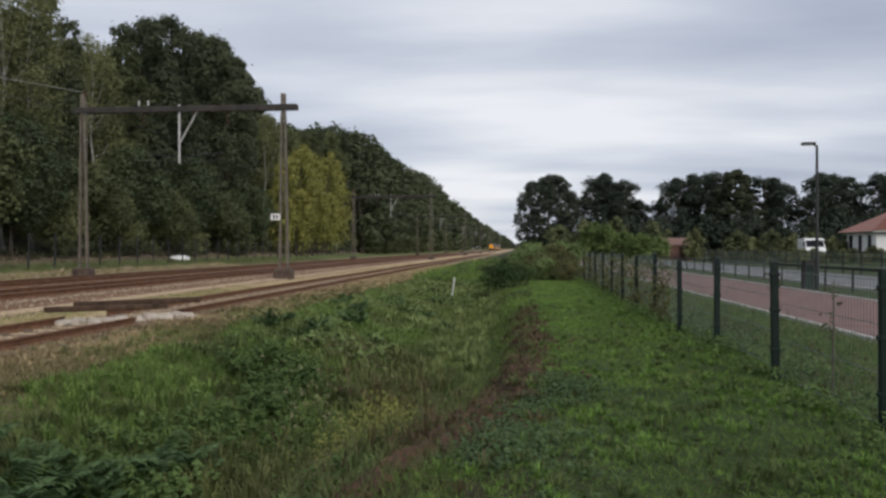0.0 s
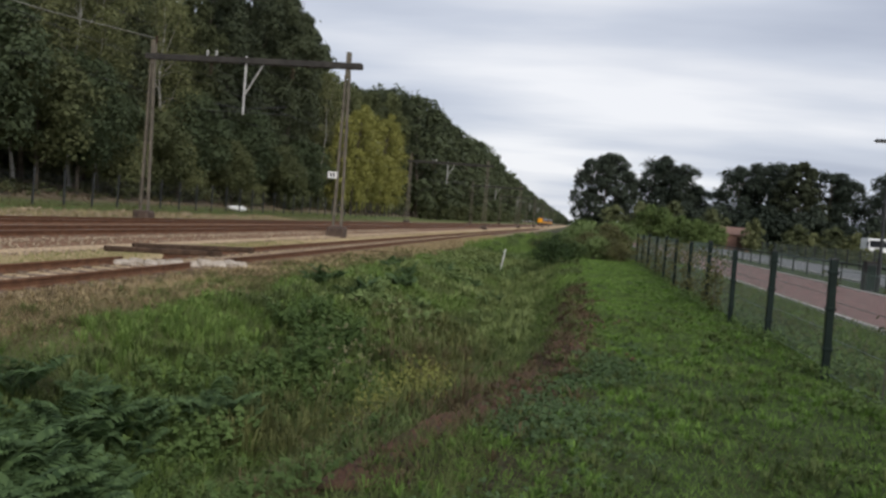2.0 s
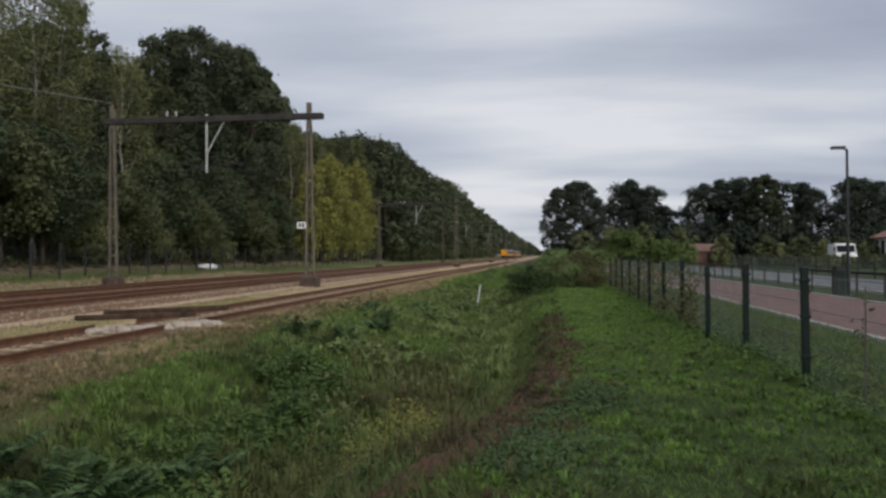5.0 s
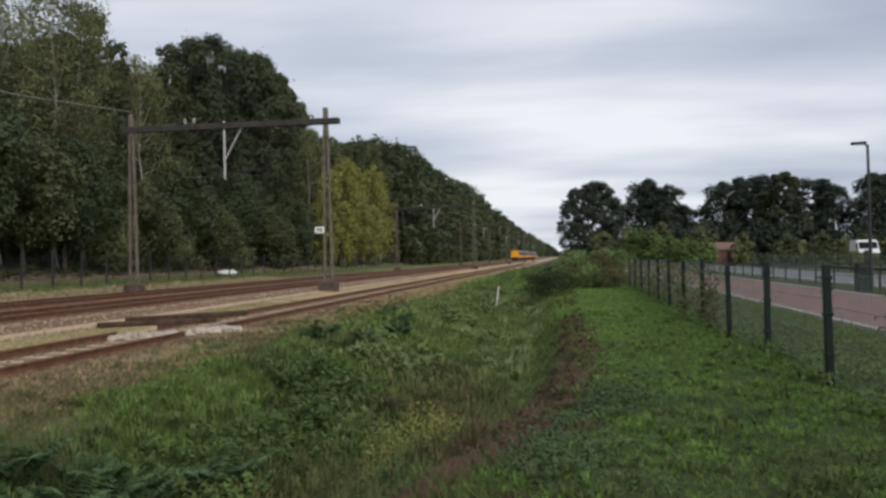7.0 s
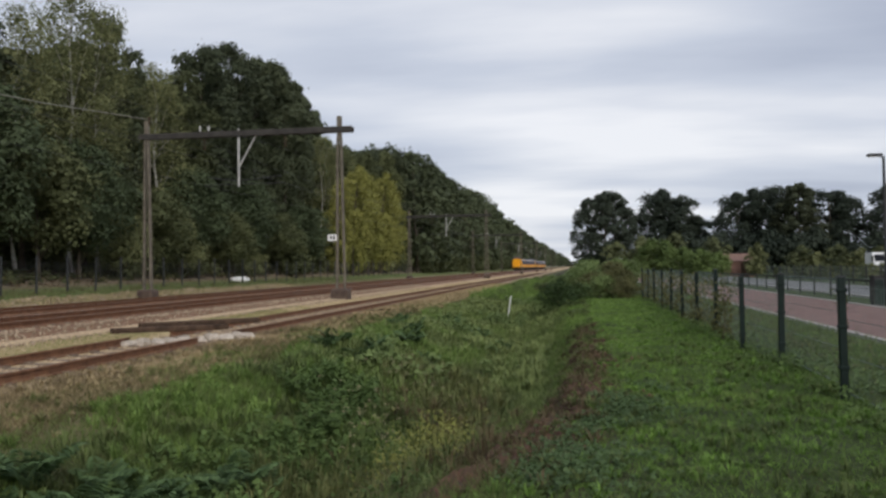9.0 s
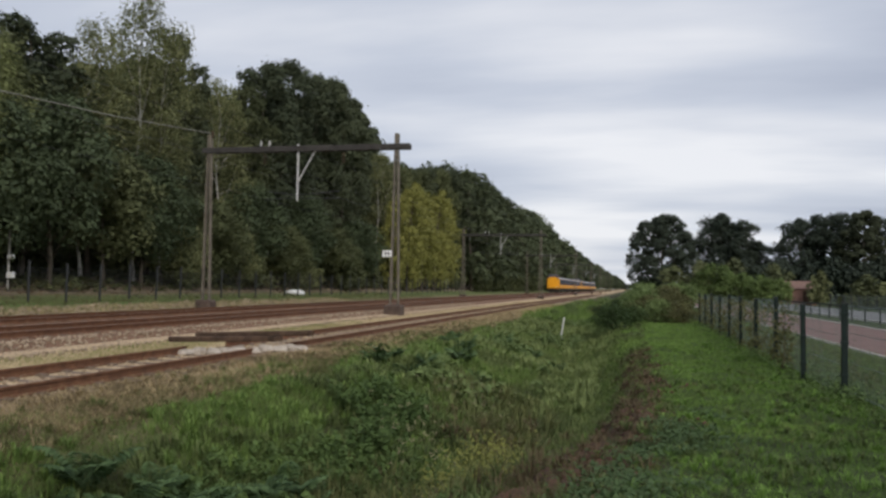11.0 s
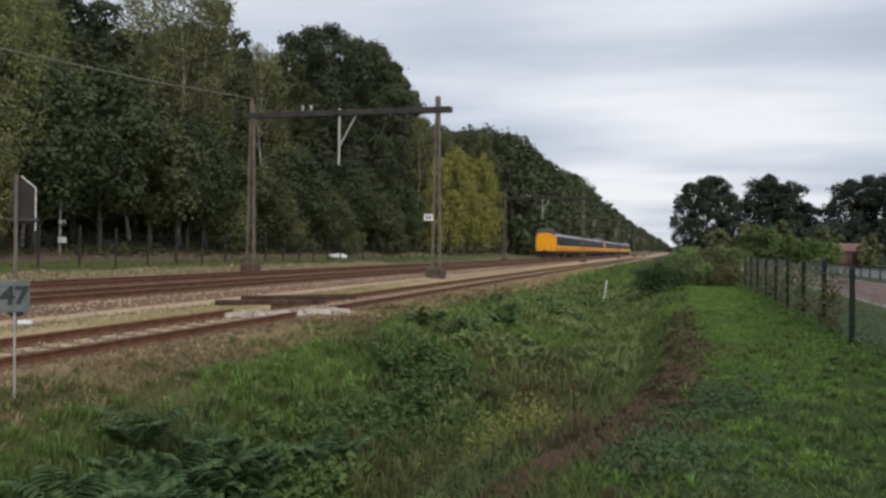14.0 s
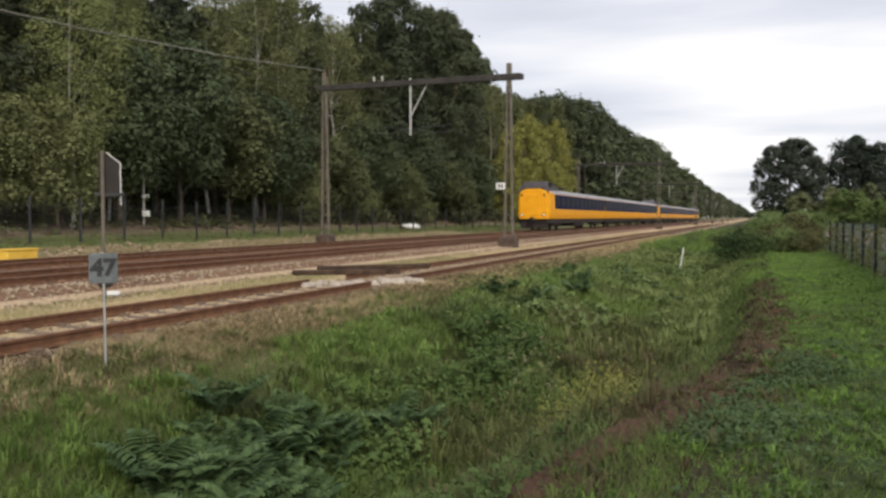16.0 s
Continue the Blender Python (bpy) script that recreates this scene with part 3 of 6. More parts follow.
def lobed_crown(rng, spread, z0, z1, lobes, per, leaf, pts, wide=0.4, lobe=0.34, strand=0.0, stray=0.07, even=False):
    """A crown of many rounded lobes, each a shell of leaves turned outwards and up; wide: height of the widest part."""
    f = (np.arange(lobes) + rng.random(lobes)) / lobes
    ang = np.arange(lobes) * 2.39996 + rng.normal(0, 0.45, lobes)
    R = spread * lobe * rng.uniform(0.7, 1.25, lobes) * np.interp(f, (0, 0.3, 1), (0.8, 1.0, 0.78))
    prof = np.where(f < wide, 0.62 + 0.38 * np.sin(np.pi / 2 * f / wide), np.sqrt(np.clip(1 - ((f - wide) / (1.04 - wide)) ** 2, 0.03, 1)))
    rad = np.maximum(spread * prof * rng.uniform(0.78, 1.08, lobes) - R * 0.75, 0.05) * rng.uniform(0.55, 1.0, lobes) ** 0.5
    if even:
        rad = np.maximum(spread * prof - R * 0.8, 0.05) * np.where(np.arange(lobes) % 4 == 0, 0.5, 1.0)
    cz = z0 + R * 0.5 + f * (z1 - z0 - R * 1.35)
    tx, ty, tz = [q.x for q in pts], [q.y for q in pts], [q.z for q in pts]
    C = np.stack([np.interp(cz, tz, tx) + rad * np.cos(ang), np.interp(cz, tz, ty) + rad * np.sin(ang), cz], -1)
    n = lobes * per
    k = np.repeat(np.arange(lobes), per)
    d = rng.normal(size=(n, 3))
    d[:, 2] = np.where((d[:, 2] < -0.2) & (rng.random(n) < 0.6), -d[:, 2], d[:, 2])
    d /= np.linalg.norm(d, axis=1, keepdims=True)
    bump = 1 + 0.16 * np.sin(d[:, 0] * 6 + k * 1.7) * np.sin(d[:, 1] * 6 + k) + 0.12 * np.sin(d[:, 2] * 8 + d[:, 0] * 5 + k * 0.7)
    far = np.where(rng.random(n) < stray, rng.uniform(1.05, 1.3, n), rng.uniform(0.72, 1.04, n))
    P = C[k] + d * (R[k] * bump * far)[:, None] * np.array([1, 1, 0.82])
    inside = np.zeros(n, bool)
    for q in range(lobes):
        inside |= (k != q) & (np.linalg.norm(P - C[q], axis=1) < R[q] * 0.66)
    P, d, k = P[~inside], d[~inside], k[~inside]
    if strand:
        P[:, 2] -= strand * rng.random(len(P)) ** 2 * (1 + np.sin(P[:, 0] * 9) * np.sin(P[:, 1] * 9))
    nrm = d * 0.85 + np.array([0, 0, 0.45]) + rng.normal(0, 0.42, (len(P), 3))
    V, F = turned_leaves(P, nrm, leaf, rng, 0.45 if strand else 0.62)
    # larger sprays deep in the crown, added to block sky and darken its depth
    m = lobes * max(6, per // 24)
    q = rng.integers(0, lobes, m)
    e = rng.normal(size=(m, 3))
    e /= np.linalg.norm(e, axis=1, keepdims=True)
    core = np.stack([np.interp(C[q, 2], tz, tx), np.interp(C[q, 2], tz, ty), C[q, 2]], -1)
    I = core + (C[q] - core) * rng.uniform(0.2, 0.85, (m, 1)) + e * (R[q] * 0.5)[:, None]
    V2, F2 = turned_leaves(I, e, leaf * (1.3 if strand else 2.1), rng)
    return np.concatenate([V, V2]), np.concatenate([F, F2 + len(V)]), C


def tree(name, label, seed, height, spread, crown_from, lobes, per, leaf, material, bark=None, base_r=0.21, wide=0.4, lobe=0.34, strand=0.0, stray=0.07, category="tree", lean=0.0, even=False, twigs=2):
    """A tapered trunk with limbs that reach into the lobes of an uneven crown."""
    rng = np.random.default_rng(seed)
    t = thing(name, pose(0, 0, -500), label, category)
    bm = bmesh.new()
    ends, pts = limbs(bm, rng, height, spread * 0.6, base_r, max(crown_from, 0.1), 10, lean)
    V, F, C = lobed_crown(rng, spread, height * crown_from, height, lobes, per, leaf, pts, wide, lobe, strand, stray, even)
    tz = [p.z for p in pts]
    for c in C[::twigs]:
        za = max(float(c[2]) - 0.25 * height * (0.4 + 0.6 * rng.random()), height * crown_from * 0.6)
        a = Vector((float(np.interp(za, tz, [p.x for p in pts])), float(np.interp(za, tz, [p.y for p in pts])), za))
        rod(bm, a, Vector(c), base_r * 0.26 * (1 - 0.7 * za / height), 0.012, 4)
    part("trunk", bm, bark or M_BARK, t)
    link("crown", np_mesh("crown", V, F), material, t)
    return t


def place(protos, x, y, s=1.0, rot=0.0, group="", sz=None):
    ob = copy_thing(protos, pose(x, y, float(ground_z(x, y)) - 0.05, 0, 0, rot))
    ob.scale = (s, s, sz or s)
    if group:
        ob["group"] = group
    return ob


G = "trees along the railway"
OAKS = [tree("oak_tree", "tall dark green broadleaf tree at the wood's edge", 11, 20, 5.2, 0.17, 30, 560, 0.165, M_OAK, wide=0.45),
        tree("oak_tree", "tall broad oak with dense dark foliage", 12, 20, 5.2, 0.15, 32, 560, 0.168, M_DARK, base_r=0.25, wide=0.55, lobe=0.31),
        tree("oak_tree", "dark green broadleaf tree with an uneven crown", 13, 20, 4.6, 0.14, 30, 500, 0.165, M_DARK, wide=0.5, lobe=0.3, stray=0.1)]
BACKS = [tree("oak_tree", "broadleaf tree inside the wood", 14, 20, 5.6, 0.2, 24, 100, 0.42, M_DARK, wide=0.5, twigs=4),
         tree("oak_tree", "tall dark tree inside the wood", 15, 20, 5.0, 0.2, 24, 95, 0.42, M_OAK, wide=0.45, twigs=4)]
YOUNG = [tree("oak_tree", "young rounded broadleaf tree at the wood's edge", 16, 11, 4.2, 0.2, 26, 500, 0.135, M_YOUNG, base_r=0.14, wide=0.42, lobe=0.36),
         tree("oak_tree", "low spreading broadleaf tree at the wood's edge", 17, 9.5, 4.0, 0.22, 24, 460, 0.135, M_OAK, base_r=0.13, wide=0.4, lobe=0.36)]
OLIVES = [tree("young_tree", "young olive-green tree with small leaves at the wood's edge", 18, 8, 3.4, 0.12, 26, 340, 0.105, M_BIRCH, base_r=0.09, wide=0.4, strand=0.4)]
BIRCHES = [tree("birch_tree", "slender birch with pale bark and thin drooping foliage", 21, 20, 3.5, 0.22, 40, 420, 0.105, M_BIRCH, M_BIRCHBARK, 0.15, strand=1.6, lobe=0.36, stray=0.2),
           tree("birch_tree", "tall airy birch with yellowish green leaves", 22, 20, 3.2, 0.25, 38, 390, 0.105, M_BIRCH, M_BIRCHBARK, 0.13, strand=1.8, lobe=0.36, stray=0.25, lean=0.015)]
PALES = [tree("birch_tree", "tall birch with pale yellow-green drooping foliage", 24, 20, 3.5, 0.16, 46, 620, 0.083, M_PALEBIRCH, M_BIRCHBARK, 0.1, strand=2.2, lobe=0.34, stray=0.15)]
YELLOWS = [tree("autumn_tree", "yellow-green autumn tree at the wood's edge", 31, 13, 2.5, 0.08, 30, 250, 0.148, M_YELLOW, base_r=0.14, wide=0.28, strand=1.0, stray=0.15)]
FAR = [tree("distant_tree", "distant dark broadleaf tree beside the railway", 41, 20, 5.8, 0.04, 26, 36, 0.5, M_FAR, twigs=9, wide=0.5),
       tree("distant_tree", "distant green broadleaf tree beside the railway", 42, 20, 5.2, 0.04, 26, 36, 0.5, M_FAR, twigs=9, wide=0.45)]
MIDDLE = [tree("distant_tree", "broadleaf tree further along the railway", 43, 20, 5.8, 0.04, 34, 95, 0.3, M_FAR, wide=0.5, lobe=0.3, twigs=6),
          tree("distant_tree", "dense green tree further along the railway", 44, 20, 5.2, 0.04, 34, 95, 0.3, M_FAR, wide=0.45, lobe=0.3, twigs=6)]
DARKSHRUB = tree("shrub", "dense dark hedge shrub across the field", 53, 4.2, 2.6, 0.03, 16, 90, 0.2, M_FIELD, base_r=0.06, category="shrub", twigs=6)
SHRUBS = [tree("shrub", "dense dark green shrub under the trees", 51, 4.2, 2.4, 0.03, 16, 58, 0.215, M_OAK, base_r=0.06, category="shrub", twigs=6),
          tree("shrub", "leafy green shrub at the wood's edge", 52, 3.4, 2.0, 0.03, 16, 58, 0.19, M_BIRCH, base_r=0.05, category="shrub", twigs=6)]
BUSHES = [tree("bush", "low dark green bush in the ditch", 61, 1.9, 1.5, 0.02, 22, 120, 0.068, M_BUSH, base_r=0.03, category="bush", twigs=6, stray=0.15),
          tree("bush", "low bramble bush with brownish green leaves", 62, 1.7, 1.5, 0.02, 22, 120, 0.065, M_BROWNISH, base_r=0.03, category="bush", twigs=6, stray=0.2)]
BUSHES.append(tree("bush", "light green bush beside the ditch", 63, 1.8, 1.5, 0.02, 22, 120, 0.068, M_LIGHTWEED, base_r=0.03, category="bush", twigs=6, stray=0.2))
LIMES = [tree("bush", "bright light green garden bush", 71, 4.5, 2.8, 0.04, 22, 130, 0.17, M_LIME, base_r=0.08, category="bush", twigs=6, stray=0.12)]
ROUND = [tree("field_tree", "large rounded dark tree standing by itself", 81, 16, 6.6, 0.02, 130, 300, 0.19, M_FIELD, base_r=0.4, wide=0.36, lobe=0.19, stray=0.03, even=True),
         tree("field_tree", "dark broad tree with gaps in its crown", 82, 15, 5.6, 0.14, 32, 460, 0.2, M_FIELD, base_r=0.32, wide=0.5, lobe=0.3, stray=0.07),
         tree("field_tree", "tall dark tree with an open uneven crown", 84, 15, 4.8, 0.2, 26, 420, 0.2, M_FIELD, base_r=0.3, wide=0.55, lobe=0.31, stray=0.1)]
CONIFERS = [tree("conifer_tree", "dark pointed conifer in the row across the field", 83, 16.4, 4.6, 0.02, 80, 260, 0.22, M_CONIFER, base_r=0.3, wide=0.2, lobe=0.2, even=True)]


def skyline(x, y):
    """Height that a tree at (x, y) needs to reach the wood's ragged upper edge."""
    k = -x / 33
    h = np.interp(y / k, (20, 35, 42, 46, 50, 54, 57, 61, 64, 67, 72, 80, 93, 99, 104, 110, 119, 141, 160, 194, 220, 241, 319, 425, 640, 1100),
                  (15.2, 16.0, 17.2, 19.0, 20.9, 20.6, 20.2, 19.2, 18.4, 20.6, 22.8, 24.3, 24.9, 24.4, 20.6, 19.6, 19.2, 22.6, 24.8, 25.2, 25.8, 24.2, 25.8, 23.2, 22.8, 24))
    return float(1.55 + (h - 1.55) * k - ground_z(x, y))


def wood():
    r = random.Random(5)

    def stand(kind, x, y, h, wide=1.0):
        place(kind, x, y, wide, r.uniform(0, 360), G, h / own_height[kind.name])
    own_height = {t.name: h for group, h in ((OAKS, 20), (BACKS, 20), (YOUNG, 10.2), (OLIVES, 8), (BIRCHES, 20), (PALES, 20), (MIDDLE, 20), (FAR, 20)) for t in group}
    # the wood's edge, along the far side of the tracks: birches and oaks, a tall dark stand, then lower trees
    for y, x, kind, wide, up in ((19, -34, OAKS[0], 0.8, 1.0), (24, -34, OAKS[2], 0.85, 1.0), (28.5, -33.5, OAKS[1], 0.85, 1.0), (33, -34.5, OAKS[2], 0.9, 0.98), (37.5, -34, OAKS[0], 0.85, 0.98),
                                 (41.5, -34.5, OAKS[1], 0.8, 0.97), (45, -33, BIRCHES[1], 0.9, 0.98), (50.5, -33, BIRCHES[0], 0.95, 1.03), (53, -32.5, BIRCHES[1], 0.95, 1.0), (57, -33.5, OAKS[2], 0.75, 1.0),
                                 (60.5, -32.5, BIRCHES[0], 0.9, 0.97), (65.5, -33.5, OAKS[0], 0.7, 1.0), (70.5, -33, OAKS[1], 0.85, 1.0), (76, -34, OAKS[1], 0.9, 1.0), (81.5, -33, OAKS[2], 1.0, 1.0), (86, -34, OAKS[1], 0.92, 1.0),
                                 (91, -33.2, OAKS[1], 0.95, 1.0), (97.5, -37, OAKS[2], 1.0, 1.0), (107, -33, BIRCHES[0], 1.1, 0.97), (112.5, -33, OAKS[0], 0.75, 0.95), (118, -33, BIRCHES[1], 1.1, 1.0),
                                 (124, -33, OAKS[0], 0.8, 1.0), (130.5, -33, OAKS[2], 0.85, 1.0), (137, -33, OAKS[0], 0.85, 1.0), (143.5, -33, OAKS[1], 0.9, 1.0), (149, -33, OAKS[2], 0.9, 1.0)):
        stand(kind, x, y, skyline(x, y) * up, wide)
    for x0, step, ya, yb, low in ((-40, 6.0, 22, 150, 0.93), (-48, 7.5, 30, 150, 0.9), (-57, 9.0, 40, 170, 0.88)):
        y = ya
        while y < yb:
            x = x0 + r.uniform(-2, 2)
            stand(BACKS[r.randrange(2)], x, y, min(skyline(x, y - 6), skyline(x, y), skyline(x, y + 6)) * low * r.uniform(0.92, 1.0), r.uniform(0.85, 1.05))
            y += step * r.uniform(0.85, 1.2)
    for x, y, h in ((-30.4, 30.8, 13.6), (-31.5, 25, 12.5), (-32.5, 35.5, 13.5)):
        stand(PALES[0], x, y, h, 0.85)
    for y, x, s in ((101, -29.5, 0.95), (105, -28.7, 1.12), (109, -29.4, 1.0), (113, -28.8, 1.15), (118, -29.5, 1.05), (123, -29.3, 1.2), (129, -30, 1.15), (135, -30, 1.2)):
        place(YELLOWS[0], x, y, s, r.uniform(0, 360), G)
    for y, x, h, k in ((21, -31, 8, 1), (34.5, -30.8, 9.2, 0), (39.5, -31, 10.2, 0), (44.5, -31.2, 9.5, 1), (48, -30.8, 8.4, 0), (56, -30.6, 7.4, 1), (63, -31, 8.5, 0), (68.5, -30.5, 6.5, 1), (75, -30.8, 8.5, 0), (82, -30.2, 7.2, 1), (90, -30.4, 7.5, 0)):
        stand(YOUNG[k], x, y, h, 0.62 + h * 0.035)
    for y, x, h in ((26.5, -30.3, 6.2), (29.2, -29.6, 6.6), (52, -30.4, 5.0), (60, -30.2, 5.0), (70, -30, 5.2)):
        stand(OLIVES[0], x, y, h, 0.55 + 0.04 * h)
    y = 150.0
    while y < 1050:
        for x0 in (-30, -39, -50):
            x, yy = x0 + r.uniform(-3, 3), y + r.uniform(-3, 3)
            stand((MIDDLE if y < 330 and x0 > -45 else FAR)[r.randrange(2)], x, yy, min(skyline(x, yy), 29) * r.uniform(1.0, 1.12) * (1.0 if x0 == -30 else 0.95), r.uniform(1.0, 1.25))
        y += 8 + (y - 150) * 0.045
    # the wood runs on to the horizon and closes the view down the line
    y = 1050.0
    while y < 3200:
        for x0 in (-30, -48):
            stand(FAR[r.randrange(2)], x0 + r.uniform(-4, 4), y, r.uniform(20, 27), r.uniform(1.2, 1.7))
        y += 55 + (y - 1050) * 0.05
    for k in range(26):
        stand(FAR[k % 2], -18 + k * 5.2 + r.uniform(-2, 2), 1500 + r.uniform(-60, 60), r.uniform(9, 15), r.uniform(1.2, 1.8))
    y = 150.0
    while y < 420:
        place(SHRUBS[0], -26.5 + r.uniform(-1.5, 1.5), y, r.uniform(0.8, 1.3), r.uniform(0, 360), "undergrowth shrubs")
        y += 5 + (y - 150) * 0.03
    y = 22.0
    while y < 150:
        place(SHRUBS[r.randrange(2)], r.uniform(-44, -36), y, r.uniform(0.7, 1.3), r.uniform(0, 360), "undergrowth shrubs")
        y += r.uniform(2.6, 4.4)
    y = 52.0
    while y < 150:
        place(SHRUBS[1 if r.random() < 0.3 else 0], r.uniform(-31.5, -29), y, r.uniform(0.5, 0.95), r.uniform(0, 360), "undergrowth shrubs")
        y += r.uniform(3, 5)


wood()


def right_side_trees():
    r = random.Random(9)
    g = "trees across the fields"
    place(ROUND[0], 5.6, 168, 1.06, 40, g, 1.03)
    place(ROUND[1], 17.0, 172, 1.12, 160, g, 1.14)
    place(ROUND[2], 20.5, 171, 1.15, 70, g, 1.03)
    place(ROUND[1], 23.0, 172, 0.9, 10, g, 0.76)
    for x, y, k, w, h in ((30.4, 165, 1, 0.8, 14.3), (34.6, 168, 2, 0.85, 15.4), (37.5, 163, 2, 0.7, 15.0), (46.5, 162, 2, 0.95, 14.3), (50.6, 165, 2, 0.8, 13.2), (56.5, 160, 1, 0.9, 14.6), (61, 163, 2, 0.9, 14.4), (67, 160, 1, 1.0, 14.8), (76, 158, 1, 1.02, 14.6)):
        place(ROUND[k], x, y, w * 1.22, r.uniform(0, 360), g, h / 13.9)
    place(CONIFERS[0], 39.6, 157, 1.15, 20, g, 0.98)
    for x, y, s in ((12.2, 86, 0.72), (14.3, 90, 0.66)):
        place(LIMES[0], x, y, s, r.uniform(0, 360), "garden bushes")
    for x, y, s in ((9.2, 98, 1.0), (12.2, 101, 0.8), (20.3, 100, 0.8)):
        place(LIMES[0] if x < 20 else SHRUBS[1], x, y, s, r.uniform(0, 360), "garden bushes", s * (1.5 if x > 20 else 1.05))
    for k in range(22):
        place(DARKSHRUB, 12 + k * 3.0, 148 + r.uniform(-4, 4), r.uniform(1.3, 1.9), r.uniform(0, 360), "field hedge shrubs")
    for x, y, s in ((9, 110, 1.3), (5.5, 120, 1.2), (13, 122, 1.5), (19, 118, 1.3)):
        place(SHRUBS[0], x, y, s, r.uniform(0, 360), "garden bushes")
    for k in range(14):
        place(SHRUBS[k % 2], 27 + k * 2.0, 108 - k * 0.9, r.uniform(0.75, 1.05), r.uniform(0, 360), "garden hedge shrubs")
    g = "bushes in the ditch"
    for x, y, s, k in ((-0.75, 34, 0.95, 0), (-1.3, 36.5, 0.7, 0), (0.1, 37.5, 0.8, 0), (-0.9, 40, 0.8, 0), (1.0, 39, 0.95, 0), (1.6, 39.5, 1.0, 1), (2.2, 38.5, 0.85, 1), (0.9, 41.5, 1.1, 1), (0.5, 44, 1.1, 0), (1.9, 46, 1.2, 1), (-0.8, 48, 0.8, 0),
                       (0.6, 52, 1.2, 0), (2.2, 54, 1.3, 1), (-0.3, 58, 1.0, 0), (1.2, 62, 1.4, 0), (3.4, 58, 1.4, 0), (2.9, 66, 1.4, 0), (-0.3, 70, 1.1, 0), (1.0, 76, 1.5, 0), (3.6, 75, 1.5, 0)):
        k = 2 if k == 0 and y > 36 and y not in (37.5, 40) else k
        place(BUSHES[k], x, y, s * (0.7 if y < 43 else 0.84) * (0.85 if x < 0.3 and y > 36 else 1.0), r.uniform(0, 360), g)


right_side_trees()


def ditch_end():
    """The belt of low scrub that closes the ditch further along the line."""
    r = random.Random(44)
    for k in range(46):
        y = 44 + 76 * r.random() ** 1.3
        x = r.uniform(-4.6, 1.0)
        place(BUSHES[2 if r.random() < 0.75 else r.randrange(2)], x, y, float(np.interp(x, (-4.6, -1.5, 1), (0.35, 0.6, 0.85))) * r.uniform(0.7, 1.15), r.uniform(0, 360), "bushes in the ditch")


ditch_end()


# ---- train ----
def car_section(half, z0, z1, roof):
    """Half-rounded body outline, (x, z) from the skirt up over the roof."""
    r = [(half - 0.05, z0), (half, z0 + 0.3), (half, 2.0), (half - 0.06, z1), (half - 0.16, z1 + 0.14), (half - 0.42, roof - 0.12), (half - 0.85, roof)]
    return r + [(-x, z) for x, z in reversed(r)]


def loft(bm, rings):
    vs = [[bm.verts.new(p) for p in ring] for ring in rings]
    for a, b in zip(vs, vs[1:]):
        n = len(a)
        for i in range(n):
            bm.faces.new((a[i], a[(i + 1) % n], b[(i + 1) % n], b[i]))
    bm.faces.new(vs[0][::-1]), bm.faces.new(vs[-1])
    bmesh.ops.recalc_face_normals(bm, faces=bm.faces)
    return bm


